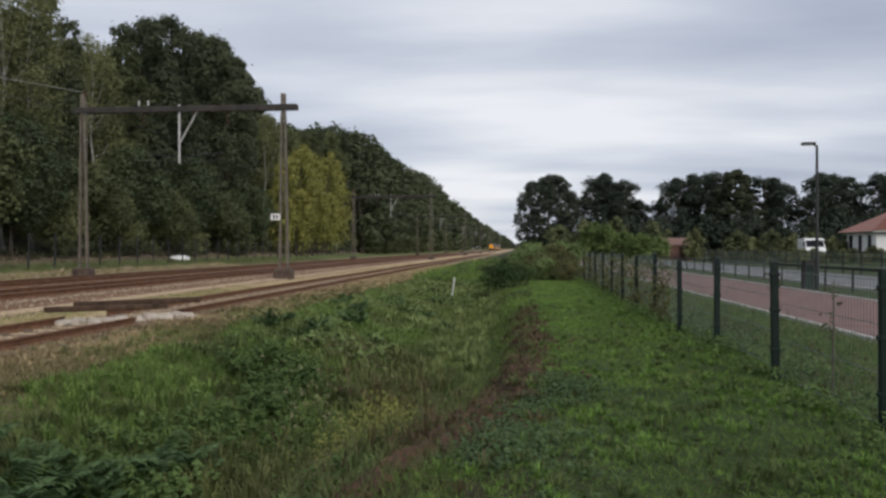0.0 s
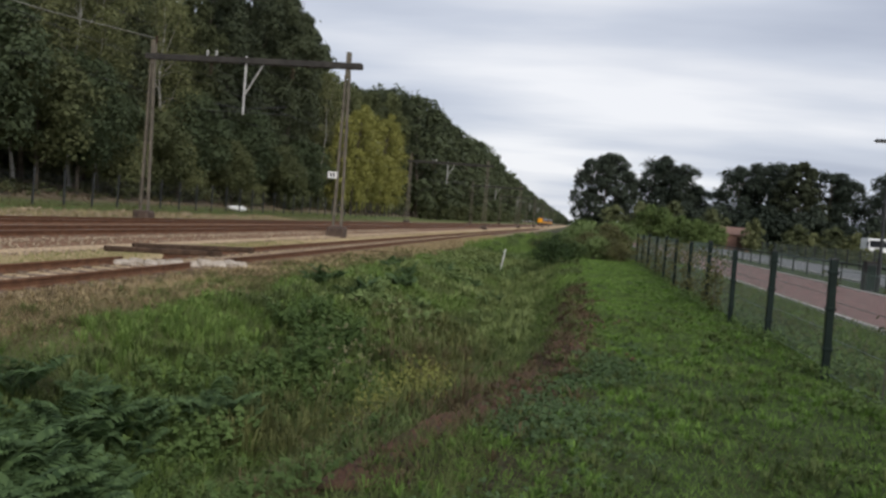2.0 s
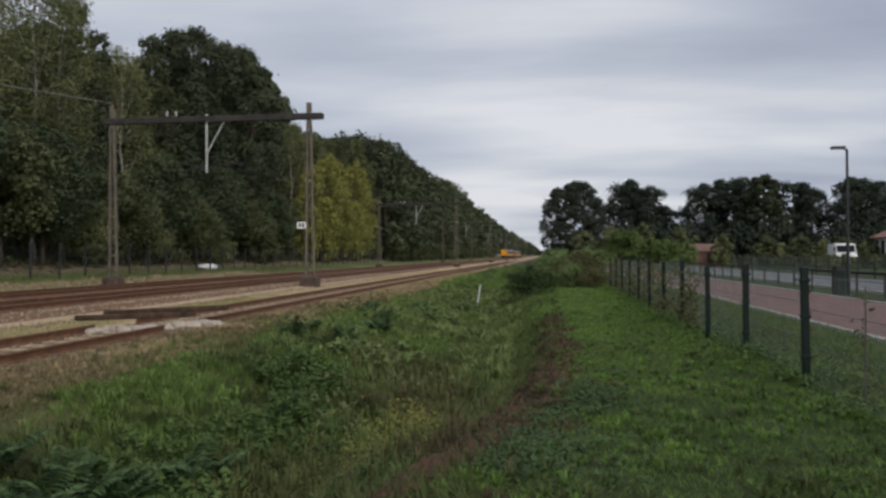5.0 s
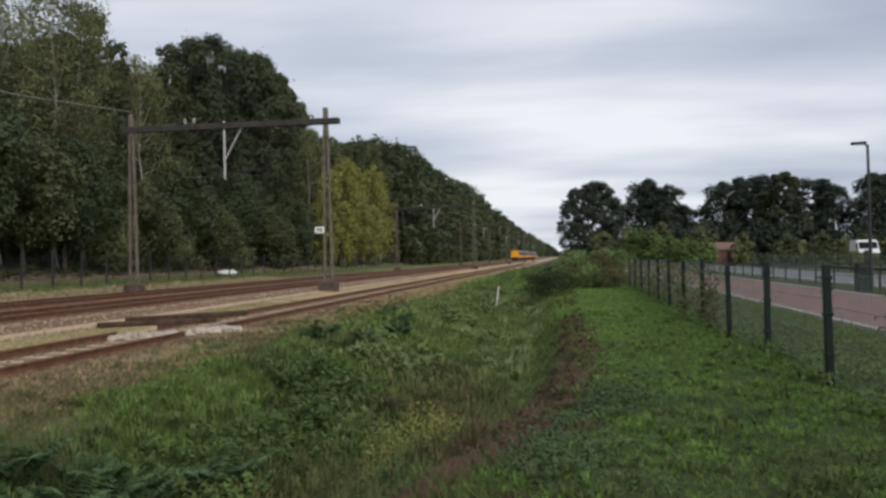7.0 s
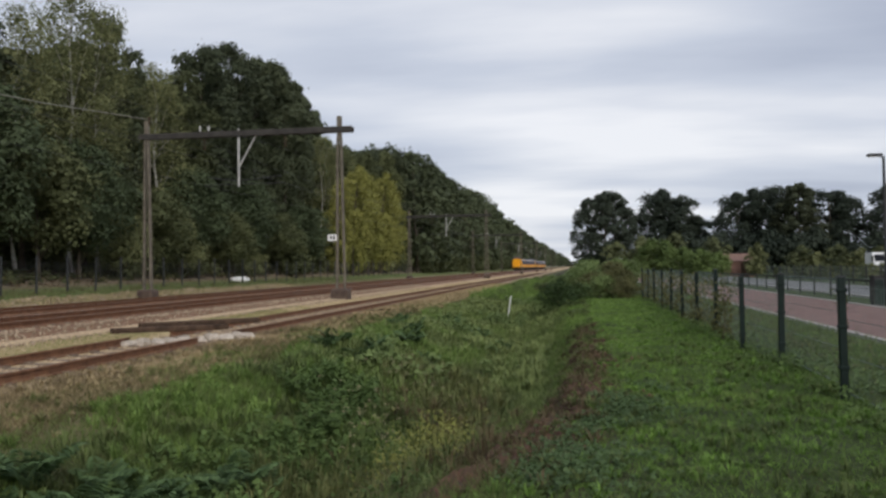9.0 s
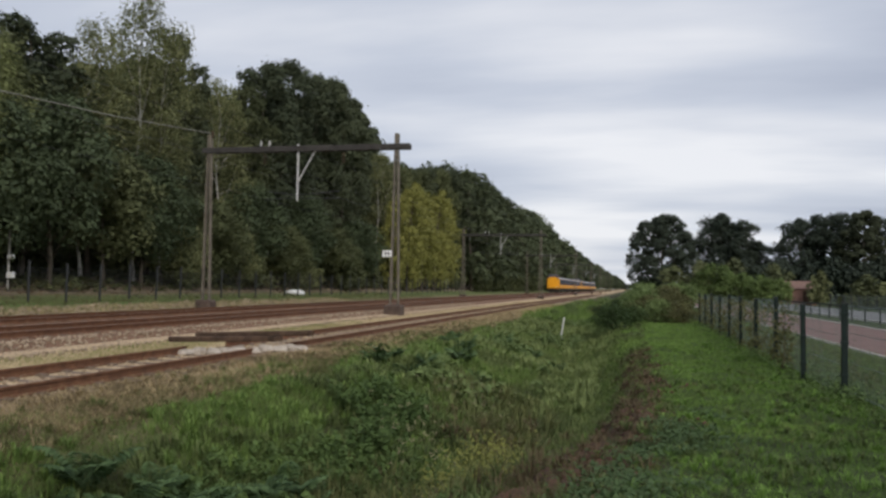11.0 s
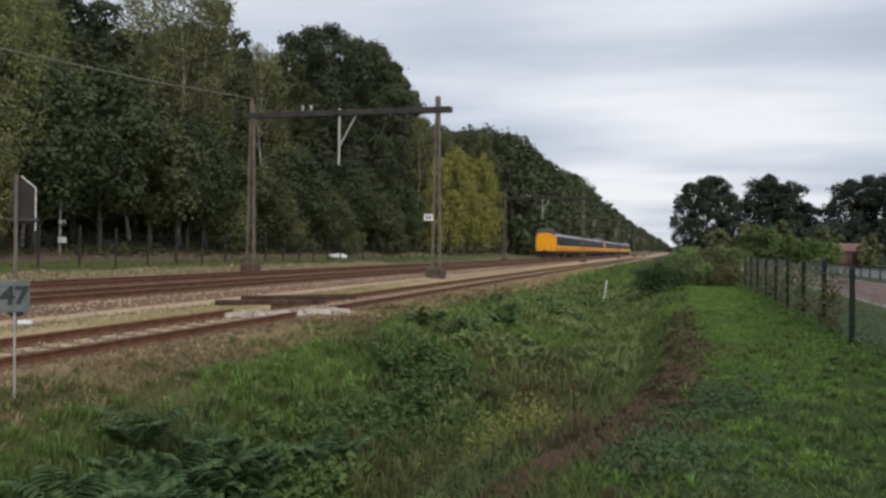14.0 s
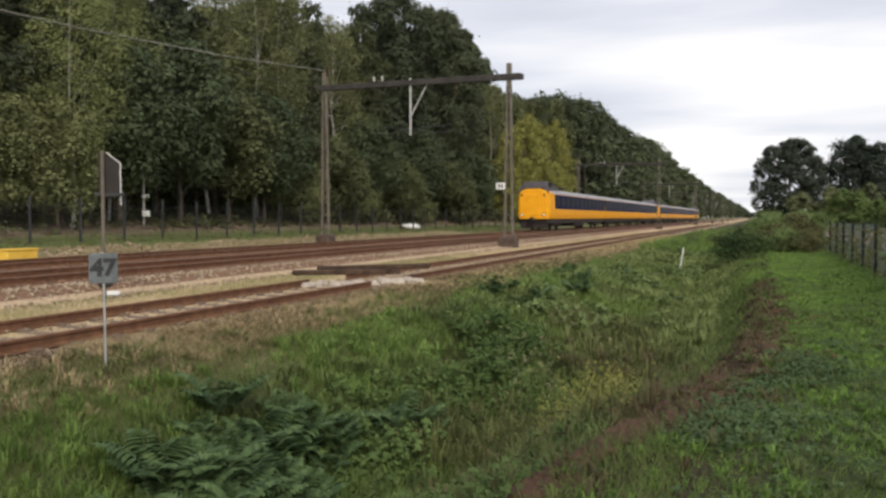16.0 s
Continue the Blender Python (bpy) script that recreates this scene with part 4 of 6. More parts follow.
def coach(train, y0, length, cab_front, cab_rear):
    """One coach from y0 (front) to y0 + length, in the train's space; z from the rail."""
    half = 1.41
    y1 = y0 + length
    ya, yb = y0 + 0.06, y1 - 0.06
    rings = []

    def ring(y, k, top=3.48):
        return [(x * k, y, z) for x, z in car_section(half, 1.0, 3.08, top)]
    fr = [(y0, 0.80), (y0 + 0.12, 0.9), (y0 + 0.4, 0.965), (y0 + 0.9, 1.0)] if cab_front else [(ya, 1.0)]
    rear = [(y1 - 0.9, 1.0), (y1 - 0.4, 0.965), (y1 - 0.12, 0.9), (y1, 0.80)] if cab_rear else [(yb, 1.0)]
    for y, k in fr + rear:
        rings.append(ring(y, k))
    body = part("body", loft(bmesh.new(), rings), M_YELLOWPAINT, train, "yellow coach body")
    # grey roof shell
    rp = [(half - 0.05, 3.08), (half - 0.14, 3.24), (half - 0.4, 3.39), (half - 0.85, 3.5)]
    rp += [(-x, z) for x, z in reversed(rp)]
    part("roof", sweep(bmesh.new(), rp, ya + (1.2 if cab_front else 0), yb - (1.2 if cab_rear else 0)), M_ROOFGREY, body, "grey roof")
    # dark blue window bands with panes let into them
    b0, b1 = (y0 + 2.0 if cab_front else ya + 0.05), (y1 - 2.0 if cab_rear else yb - 0.05)
    for s in (-1, 1):
        part("window_band", boxed(s * (half - 0.012), (b0 + b1) / 2, 2.42, 0.05, b1 - b0, 1.2, 0.01), M_BLUEPAINT, body, "dark blue band along the windows")
        k = int((b1 - b0) / 2.05)
        for i in range(k):
            part("window", boxed(s * (half + 0.008), b0 + (i + 0.5) * (b1 - b0) / k, 2.46, 0.03, 1.55, 0.8, 0.01), M_GLASS, body)
        for yd in (b0 + 0.9, b1 - 0.9):
            part("door", boxed(s * (half - 0.012), yd, 1.48, 0.05, 0.85, 0.62, 0.012), M_YELLOWPAINT, body, "lower leaf of a yellow folding door")
    # underframe and bogies
    part("underframe", boxed(0, (y0 + y1) / 2, 0.84, 2.5, length - 0.6, 0.5, 0.03), M_UNDER, body, "dark underframe")
    for yc in (y0 + 4.0, y1 - 4.0):
        bm = bmesh.new()
        for s in (-1, 1):
            box(bm, s * 1.02, yc, 0.55, 0.14, 3.3, 0.28, 0.03)
            for dy in (-1.25, 1.25):
                rod(bm, (s * 0.69, yc + dy, 0.46), (s * 0.83, yc + dy, 0.46), 0.46, seg=18)
                box(bm, s * 1.08, yc + dy, 0.48, 0.2, 0.3, 0.3, 0.03)
        part("bogie", bm, M_UNDER, body, "dark bogie with four wheels")
    part("equipment_box", boxed(0, (y0 + y1) / 2, 0.52, 2.3, 5.0, 0.42, 0.05), M_UNDER, body)
    for cab, ys, sg in ((cab_front, y0, 1), (cab_rear, y1, -1)):
        if not cab:
            part("gangway", boxed(0, y1 - 0.02 if sg < 0 else y0 + 0.02, 2.1, 1.7, 0.5, 2.4, 0.05), M_UNDER, body, "dark rubber gangway")
            continue
        # raised driver's cab over the front
        prof = [(0.15, 3.3, 1.25), (0.45, 3.8, 1.15), (0.95, 4.1, 1.05), (2.4, 4.1, 1.02), (4.6, 3.75, 1.0), (6.4, 3.46, 0.95)]
        rings = [[(x, ys + sg * d, z) for x, z in ((w + 0.1, 3.1), (w, zt - 0.1), (w - 0.22, zt), (-w + 0.22, zt), (-w, zt - 0.1), (-w - 0.1, 3.1))] for d, zt, w in prof]
        part("cab", loft(bmesh.new(), rings), M_CABGREY, body, "raised dark grey driver's cab")
        for x0, x1 in ((-0.93, -0.05), (0.05, 0.93)):
            g = bmesh.new()
            a = [(x0, ys + sg * 0.24, 3.44), (x1, ys + sg * 0.24, 3.44), (x1 * 0.93, ys + sg * 0.72, 3.95), (x0 * 0.93, ys + sg * 0.72, 3.95)]
            f = [g.verts.new((x, y - sg * 0.04, z)) for x, y, z in a] + [g.verts.new((x, y + sg * 0.06, z)) for x, y, z in a]
            for q in ((0, 1, 2, 3), (7, 6, 5, 4), (0, 4, 5, 1), (1, 5, 6, 2), (2, 6, 7, 3), (3, 7, 4, 0)):
                g.faces.new([f[i] for i in q])
            bmesh.ops.recalc_face_normals(g, faces=g.faces)
            part("windscreen", g, M_GLASS, body)
        for s in (-1, 1):
            part("cab_window", boxed(s * 1.1, ys + sg * 1.5, 3.85, 0.14, 1.1, 0.34, 0.02), M_GLASS, body)
            part("marker_lamp", rod(bmesh.new(), (s * 0.96, ys - sg * 0.03, 2.95), (s * 0.96, ys + sg * 0.3, 2.95), 0.09, seg=12), M_UNDER, body, "small dark lamp high on the front")
            part("lamp_rim", rod(bmesh.new(), (s * 0.92, ys - sg * 0.03, 1.32), (s * 0.92, ys + sg * 0.5, 1.32), 0.13, seg=14), M_UNDER, body, "dark round lamp housing")
            hl = rod(bmesh.new(), (s * 0.92, ys - sg * 0.05, 1.32), (s * 0.92, ys + sg * 0.5, 1.32), 0.07, seg=14)
            part("headlight", hl, M_LAMPGLOW if cab is True and sg > 0 and ys == 0 else M_GLASS, body)
        part("front_door", boxed(0, ys + sg * 0.005, 2.15, 1.15, 0.09, 1.8, 0.04), M_YELLOWPAINT, body, "flat yellow front panel")
        part("snowplough", boxed(0, ys + sg * 0.5, 0.62, 2.3, 0.25, 0.85, 0.05), M_UNDER, body, "dark snowplough")
        cp = rod(bmesh.new(), (0, ys - sg * 0.35, 0.98), (0, ys + sg * 0.3, 0.98), 0.13, seg=10)
        box(cp, 0, ys - sg * 0.35, 0.98, 0.36, 0.2, 0.3, 0.03)
        part("coupler", cp, M_UNDER, body)
    if cab_front:
        pn = bmesh.new()
        box(pn, 0, y0 + 9.0, 3.74, 1.3, 1.6, 0.12, 0.02)
        part("roof_equipment", pn, M_UNDER, body)
    return body


def build_train():
    t = thing("train", pose(XF, 66, ZR), "yellow and dark blue electric passenger train on the far track", "train")
    y = 0.0
    for n in (3, 4):
        for k in range(n):
            coach(t, y, 26.9, k == 0, k == n - 1)
            y += 26.95
        y += 0.5
    return t


TRAIN = build_train()


# ---- mesh fence on the bank ----
FX = 2.865


def mesh_fence():
    ys = [4.05 + 2.83 * k for k in range(13)]
    r = random.Random(3)
    f = thing("mesh_fence", pose(0, 0, 0), "dark green welded mesh fence on steel posts along the grass", "fence")
    for y in ys:
        z = float(ground_z(FX, y))
        ps = part("post", box(bmesh.new(), 0, 0, 0.62, 0.08, 0.07, 1.44, 0.006), M_GREENPAINT, f)
        ps.matrix_basis = pose(FX, y, z, r.uniform(-0.8, 0.8), r.uniform(-0.8, 0.8), 0)
        part("cap", boxed(0, 0, 1.345, 0.088, 0.078, 0.02, 0.006), M_BLACKPAINT, ps)
        for zc in (0.35, 0.8, 1.2):
            part("clamp", boxed(0, 0, zc, 0.105, 0.09, 0.04, 0.006), M_GREENPAINT, ps)
    for a, b in zip(ys, ys[1:]):
        z = float(ground_z(FX, (a + b) / 2))
        bm = bmesh.new()
        n = 42
        for k in range(n):
            y = a + 0.05 + (b - a - 0.1) * k / (n - 1)
            box(bm, FX + 0.045, y, z + 0.68, 0.0032, 0.0032, 1.22)
        for zz in (0.1, 0.5, 0.9, 1.26):
            for dx in (0.04,):
                box(bm, FX + dx, (a + b) / 2, z + zz, 0.006, b - a - 0.06, 0.006)
        part("mesh_panel", bm, M_MESHWIRE, f, "thin pale green mesh wires")
    # bare stakes wound with climbing stems beside the fence
    for y, x in ((8.3, 2.97), (10.9, 3.2), (16.9, 2.8)):
        t = thing("stake", pose(x, y, float(ground_z(x, y))), "thin weathered stake wound with climbing stems", "stake")
        part("pole", rod(bmesh.new(), (0, 0, -0.1), (0.03, 0.02, 1.2), 0.011, 0.007), M_BARK, t)
        rng = np.random.default_rng(int(y * 10))
        c = np.stack([rng.normal(0, 0.05, 30), rng.normal(0, 0.05, 30), rng.uniform(0, 1.2, 30)], -1)
        V, F = leaf_cloud(c, np.full(30, 0.07), 6, 0.022, rng)
        link("climber", np_mesh("climber", V, F), M_BROWNISH, t)["kind"] = "stuff"
    return f


mesh_fence()


# ---- cycle path, road and what stands along them ----
def strip(name, x0, x1, z0, z1, y0, y1, mt, label, category):
    return tagged(part(name, sweep(bmesh.new(), [(x0, z0), (x1, z0), (x1, z1), (x0, z1)], y0, y1), mt), label, category, kind="structure")


PATH = strip("pavement", 5.72, 9.7, -0.2, 0.075, -5, 130, M_PATHBED, "red clinker-paved cycle path", "path")
KERB = strip("kerb_near", 5.58, 5.71, -0.2, 0.06, -5, 130, M_KERB, "pale concrete edging along the path", "kerb")
KERBSTONE = bpy.data.meshes.new("kerb_stone")
_b = boxed(0, 0, 0, 0.14, 0.985, 0.12, 0.012)
_b.to_mesh(KERBSTONE)
_b.free()
KERBSTONE.materials.append(M_KERB)
for k in range(60):
    link("kerb_stone", KERBSTONE, None, KERB).matrix_basis = pose(5.645, 6 + k, 0.048, 0, 0, 0)
strip("kerb_far", 9.7, 9.85, -0.2, 0.10, -5, 130, M_KERB, "pale concrete edging along the path", "kerb")
strip("road", 12.4, 18.2, -0.2, 0.06, -5, 160, M_ASPHALT, "grey asphalt road beside the cycle path", "road")
strip("kerb_road", 12.25, 12.4, -0.2, 0.11, -5, 160, M_KERB, "pale concrete kerb along the road", "kerb")


def rail_fence():
    f = thing("guard_rail", pose(0, 0, 0), "low dark steel rail on posts between path and road", "rail fence")
    ys = [14 + 2.6 * k for k in range(26)]
    for y in ys:
        part("post", boxed(11.3, y, 0.4, 0.07, 0.09, 0.86, 0.01), M_BLACKPAINT, f)
    part("rail", boxed(11.3, (ys[0] + ys[-1]) / 2, 0.83, 0.05, ys[-1] - ys[0], 0.09, 0.01), M_GREENPAINT, f)


rail_fence()


def garden_fence():
    f = thing("garden_fence", pose(0, 0, 0), "grey-green wire garden fence on posts beyond the road", "fence")
    ys = [44 + 2.7 * k for k in range(18)]
    for y in ys:
        part("post", boxed(19.3, y, 0.65, 0.08, 0.08, 1.42, 0.01), M_BLACKPAINT, f)
    for z in (0.25, 0.6, 0.95, 1.28):
        part("rail", boxed(19.3, (ys[0] + ys[-1]) / 2, z, 0.03, ys[-1] - ys[0], 0.035, 0.005), M_GREENPAINT, f)
    bm = bmesh.new()
    for k in range(150):
        box(bm, 19.33, ys[0] + (ys[-1] - ys[0]) * k / 149, 0.66, 0.012, 0.03, 1.24)
    part("slat", bm, M_MESHWIRE, f, "thin upright fence wires")["kind"] = "stuff"


garden_fence()


def street_cabinet():
    t = thing("street_cabinet", pose(10.35, 31.2, 0.02, 0, 0, 8), "dark grey utility cabinet beside the street lamp", "cabinet")
    part("body", boxed(0, 0, 0.5, 0.36, 0.32, 1.0, 0.02), M_BLACKPAINT, t)
    part("lid", boxed(0, 0, 1.03, 0.41, 0.37, 0.06, 0.02), M_UNDER, t, "overhanging sloped lid")
    part("door", boxed(0, -0.165, 0.5, 0.29, 0.012, 0.84, 0.004), M_GREENPAINT, t)


street_cabinet()


def street_lamp(x, y):
    t = thing("street_lamp", pose(x, y, 0), "dark slender street lamp with a flat head", "street lamp")
    p = rod(bmesh.new(), (0, 0, -0.1), (0, 0, 1.2), 0.075, 0.075, 12)
    rod(p, (0, 0, 1.2), (0, 0, 5.3), 0.06, 0.045, 12)
    part("pole", p, M_BLACKPAINT, t)
    part("arm", rod(bmesh.new(), (0, 0, 5.25), (-0.2, 0, 5.36), 0.03), M_BLACKPAINT, t)
    h = boxed(-0.3, 0, 5.36, 0.5, 0.26, 0.09, 0.03)
    part("lamp_head", h, M_BLACKPAINT, t)
    part("diffuser", boxed(-0.32, 0, 5.305, 0.36, 0.18, 0.02), M_GALV, t, "pale glass diffuser")


street_lamp(10.8, 31.6)


def house():
    t = thing("house", pose(47, 99, 0.35), "low white-walled house with a red tiled hipped roof", "house")
    L, D, H = 17.0, 9.0, 3.0
    part("wall", boxed(0, 0, H / 2, L, D, H, 0.02), M_WHITE, t, "white rendered wall")
    rf = bmesh.new()
    o = 0.6
    v = [rf.verts.new(p) for p in ((-L / 2 - o, -D / 2 - o, H), (L / 2 + o, -D / 2 - o, H), (L / 2 + o, D / 2 + o, H), (-L / 2 - o, D / 2 + o, H), (-L / 2 + 3.5, 0, H + 2.4), (L / 2 - 3.5, 0, H + 2.4))]
    for q in ((0, 1, 5, 4), (2, 3, 4, 5), (3, 0, 4), (1, 2, 5), (3, 2, 1, 0)):
        rf.faces.new([v[i] for i in q])
    roof = part("roof", rf, M_TILE, t, "red tiled roof")
    for k in range(9):
        u = (k + 0.5) / 9
        y = -(D / 2 + o) * (1 - u)
        w = (L + 2 * o) - u * (7 + 2 * o)
        part("tile_row", boxed(0, y, H + 2.4 * u + 0.03, w, 0.6, 0.06), M_TILE, roof)
    part("gutter", boxed(0, -D / 2 - o, H - 0.05, L + 2 * o, 0.14, 0.14, 0.03), M_GALV, t)
    for k in range(6):
        w = part("window", boxed(-L / 2 + 1.7 + k * 2.6, -D / 2, 1.45, 0.85, 0.12, 2.5, 0.02), M_GLASS, t)
        part("frame", boxed(-L / 2 + 1.7 + k * 2.6, -D / 2 - 0.07, 2.74, 0.95, 0.06, 0.08), M_TIMBER, w)
    # side facing the railway
    for k in range(3):
        part("window", boxed(-L / 2, -2.8 + k * 2.6, 1.45, 0.12, 0.85, 2.3, 0.02), M_GLASS, t)


house()


def van(x, y, rot):
    t = thing("van", pose(x, y, 0.06, 0, 0, rot), "white delivery van parked by the road", "van")
    prof = [(-2.7, 0.45), (-2.7, 2.25), (-2.5, 2.5), (1.1, 2.5), (1.5, 2.35), (2.1, 1.5), (2.75, 1.25), (2.85, 0.95), (2.85, 0.45)]
    bm = bmesh.new()
    a = [bm.verts.new((px, -0.98, z)) for px, z in prof]
    b = [bm.verts.new((px, 0.98, z)) for px, z in prof]
    n = len(prof)
    for i in range(n):
        bm.faces.new((a[i], a[(i + 1) % n], b[(i + 1) % n], b[i]))
    bm.faces.new(a[::-1]), bm.faces.new(b)
    bmesh.ops.recalc_face_normals(bm, faces=bm.faces)
    bmesh.ops.bevel(bm, geom=list(bm.edges), offset=0.06, segments=2, affect="EDGES")
    part("body", bm, M_WHITE, t)
    for s in (-1, 1):
        part("side_window", boxed(1.35, s * 0.975, 1.85, 0.85, 0.03, 0.55, 0.01), M_GLASS, t)
    ws = boxed(0, 0, 0, 0.04, 1.7, 0.85, 0.01)
    bmesh.ops.transform(ws, matrix=pose(1.84, 0, 1.94, 0, -37, 0), verts=ws.verts)
    part("windscreen", ws, M_GLASS, t)
    for px in (-1.8, 1.9):
        for s in (-1, 1):
            w = part("wheel", rod(bmesh.new(), (px, s * 0.78, 0.33), (px, s * 1.0, 0.33), 0.34, seg=18), M_UNDER, t)
            part("rim", rod(bmesh.new(), (px, s * 1.0, 0.33), (px, s * 1.012, 0.33), 0.2, seg=14), M_GALV, w)


van(31.2, 93, 262)


# ---- fence on the far side of the tracks ----
def far_fence():
    f = thing("wire_fence", pose(0, 0, 0), "dark wire fence on posts beyond the tracks", "fence")
    r = random.Random(8)
    ys = [14.14 + 2.53 * k for k in range(46)]
    for y in ys:
        z = float(ground_z(-26, y))
        ps = part("post", boxed(0, 0, 0.92, 0.085, 0.085, 1.88, 0.008), M_BLACKPAINT, f)
        ps.matrix_basis = pose(-26, y, z, r.uniform(-1.2, 1.2), r.uniform(-1.2, 1.2), 0)
    for k in range(9):
        bm = boxed(-26.05, (ys[0] + ys[-1]) / 2, 0.72 + k * 0.17, 0.007, ys[-1] - ys[0], 0.007)
        part("wire", bm, M_BLACKPAINT, f)
    bm = bmesh.new()
    V, F = [], []
    n = 700
    y = np.linspace(ys[0], 70, n)
    for yy in y:
        b = len(V)
        V += [(-26.05, yy, 0.6), (-26.05, yy + 0.006, 0.6), (-26.05, yy + 0.006, 2.12), (-26.05, yy, 2.12)]
        F.append((b, b + 1, b + 2, b + 3))
    bm.free()
    link("netting", np_mesh("netting", np.array(V), np.array(F)), M_BLACKPAINT, f)["kind"] = "stuff"


far_fence()


# ---- small railway things ----
def number_sign():
    t = thing("distance_sign", pose(-6.12, 6.6, float(ground_z(-6.12, 6.6)), 0, 0, 42), "dark grey square sign numbered 47 on a thin pale post", "sign")
    part("post", rod(bmesh.new(), (0.01, 0.02, -0.1), (0, 0, 1.16), 0.012), M_GALV, t)
    bm = boxed(0, -0.025, 1.0, 0.27, 0.012, 0.30, 0.004)
    pl = part("plate", bm, M_SIGN, t)
    cu = bpy.data.curves.new("digits", "FONT")
    cu.body, cu.size, cu.align_x, cu.align_y, cu.extrude, cu.offset = "47", 0.235, "CENTER", "CENTER", 0.002, 0.010
    ob = new("digits", cu)
    ob.data.materials.append(M_BLACKPAINT)
    ob.parent = pl
    ob.matrix_basis = pose(0.0, -0.035, 1.0, 90, 0, 0)
    part("bracket", boxed(0.09, 0.03, 0.74, 0.13, 0.06, 0.045, 0.012), M_WHITE, t, "white bracket below the plate")


number_sign()


def back_sign():
    t = thing("track_sign", pose(-10.05, 10.85, 0.15, 0, 0, 30), "dark back of a tall plate on a steel pole", "sign")
    part("pole", rod(bmesh.new(), (0, 0, -0.1), (0, 0, 2.5), 0.03), M_MAST, t)
    bm = bmesh.new()
    o = [(-0.07, 1.72), (0.26, 1.72), (0.26, 2.28), (0.05, 2.46), (-0.07, 2.46)]
    a = [bm.verts.new((x, 0.05, z)) for x, z in o]
    b = [bm.verts.new((x, 0.065, z)) for x, z in o]
    for i in range(5):
        bm.faces.new((a[i], a[(i + 1) % 5], b[(i + 1) % 5], b[i]))
    bm.faces.new(a[::-1]), bm.faces.new(b)
    bmesh.ops.recalc_face_normals(bm, faces=bm.faces)
    part("plate", bm, M_UNDER, t, "dark unpainted back of the plate")
    e = rod(bmesh.new(), (0.27, 0.055, 1.6), (0.27, 0.055, 2.29), 0.009)
    rod(e, (0.27, 0.055, 2.29), (0.05, 0.055, 2.47), 0.008)
    part("edge", e, M_WHITE, t, "white rim")
    part("cross_bar", boxed(0.1, 0.03, 1.78, 0.46, 0.03, 0.05), M_BLACKPAINT, t)
    part("base_box", boxed(0.02, 0, 0.45, 0.2, 0.16, 0.4, 0.02), M_UNDER, t, "dark box low on the pole")


back_sign()


def barrier():
    t = thing("track_barrier", pose(-8.3, 16.9, 0.0, 0, 0, 46), "dark timber beams on pale concrete blocks across the siding", "barrier")
    r = random.Random(2)
    part("beam", boxed(0.35, 0.14, 0.42, 2.7, 0.18, 0.11, 0.02), M_TIMBER, t)
    b2 = part("beam", boxed(0, 0, 0, 2.5, 0.18, 0.11, 0.02), M_TIMBER, t)
    b2.matrix_basis = pose(-0.4, -0.12, 0.34, 0, 1.0, 2)
    for k in range(10):
        w = r.uniform(0.24, 0.42)
        bm = boxed(0, 0, 0.1, w, r.uniform(0.26, 0.42), r.uniform(0.17, 0.25), 0.07)
        for v in bm.verts:
            v.co += Vector((r.uniform(-1, 1), r.uniform(-1, 1), r.uniform(-1, 1))) * 0.022
        b = part("block", bm, M_LIMESTONE, t, "" if k else "broken pale concrete block")
        b.matrix_basis = pose(-1.35 + k * 0.3, -0.16 + r.uniform(-0.12, 0.1), -0.03 + r.uniform(-0.04, 0.03), r.uniform(-9, 9), r.uniform(-9, 9), r.uniform(-30, 30))


barrier()


def marker():
    t = thing("marker_post", pose(-2.86, 34.5, float(ground_z(-2.86, 34.5)), 0, 9, 0), "leaning white marker post in the ditch grass", "marker post")
    h = 0.36 - t.location.z
    part("post", boxed(0, 0, h / 2 - 0.1, 0.052, 0.045, h + 0.2, 0.015), M_WHITE, t)


marker()


def woodland_post():
    t = thing("equipment_post", pose(-30.0, 35.3, 0.8), "pale post carrying two white boxes at the wood's edge", "post")
    part("post", rod(bmesh.new(), (0, 0, -0.1), (0, 0, 3.2), 0.055), M_BIRCHBARK, t)
    part("box", boxed(0.2, -0.1, 1.85, 0.34, 0.2, 0.2, 0.03), M_WHITE, t)
    part("box", boxed(0.22, -0.1, 0.95, 0.36, 0.24, 0.3, 0.03), M_WHITE, t)


woodland_post()


def trough_box():
    t = thing("trackside_box", pose(-19.9, 18.1, 0.27), "low yellow box beside the far track", "box")
    part("body", boxed(0, 0, 0.2, 0.45, 1.1, 0.36, 0.05), M_YELLOWBOX, t)
    part("lid", boxed(0, 0, 0.36, 0.5, 1.16, 0.05, 0.015), M_YELLOWBOX, t)


trough_box()


def boulder():
    bm = bmesh.new()
    bmesh.ops.create_icosphere(bm, subdivisions=3, radius=0.5)
    for v in bm.verts:
        n = noise.noise(v.co * 3)
        v.co = Vector((v.co.x * 1.7, v.co.y * 1.5, v.co.z * 0.55)) * (1 + 0.2 * n)
    ob = part("boulder", bm, M_WHITE, smooth=True)
    ob.matrix_basis = pose(-27.4, 65.2, float(ground_z(-27.4, 65.2)) + 0.22)
    tagged(ob, "pale rounded boulder behind the wire fence", "boulder")


boulder()


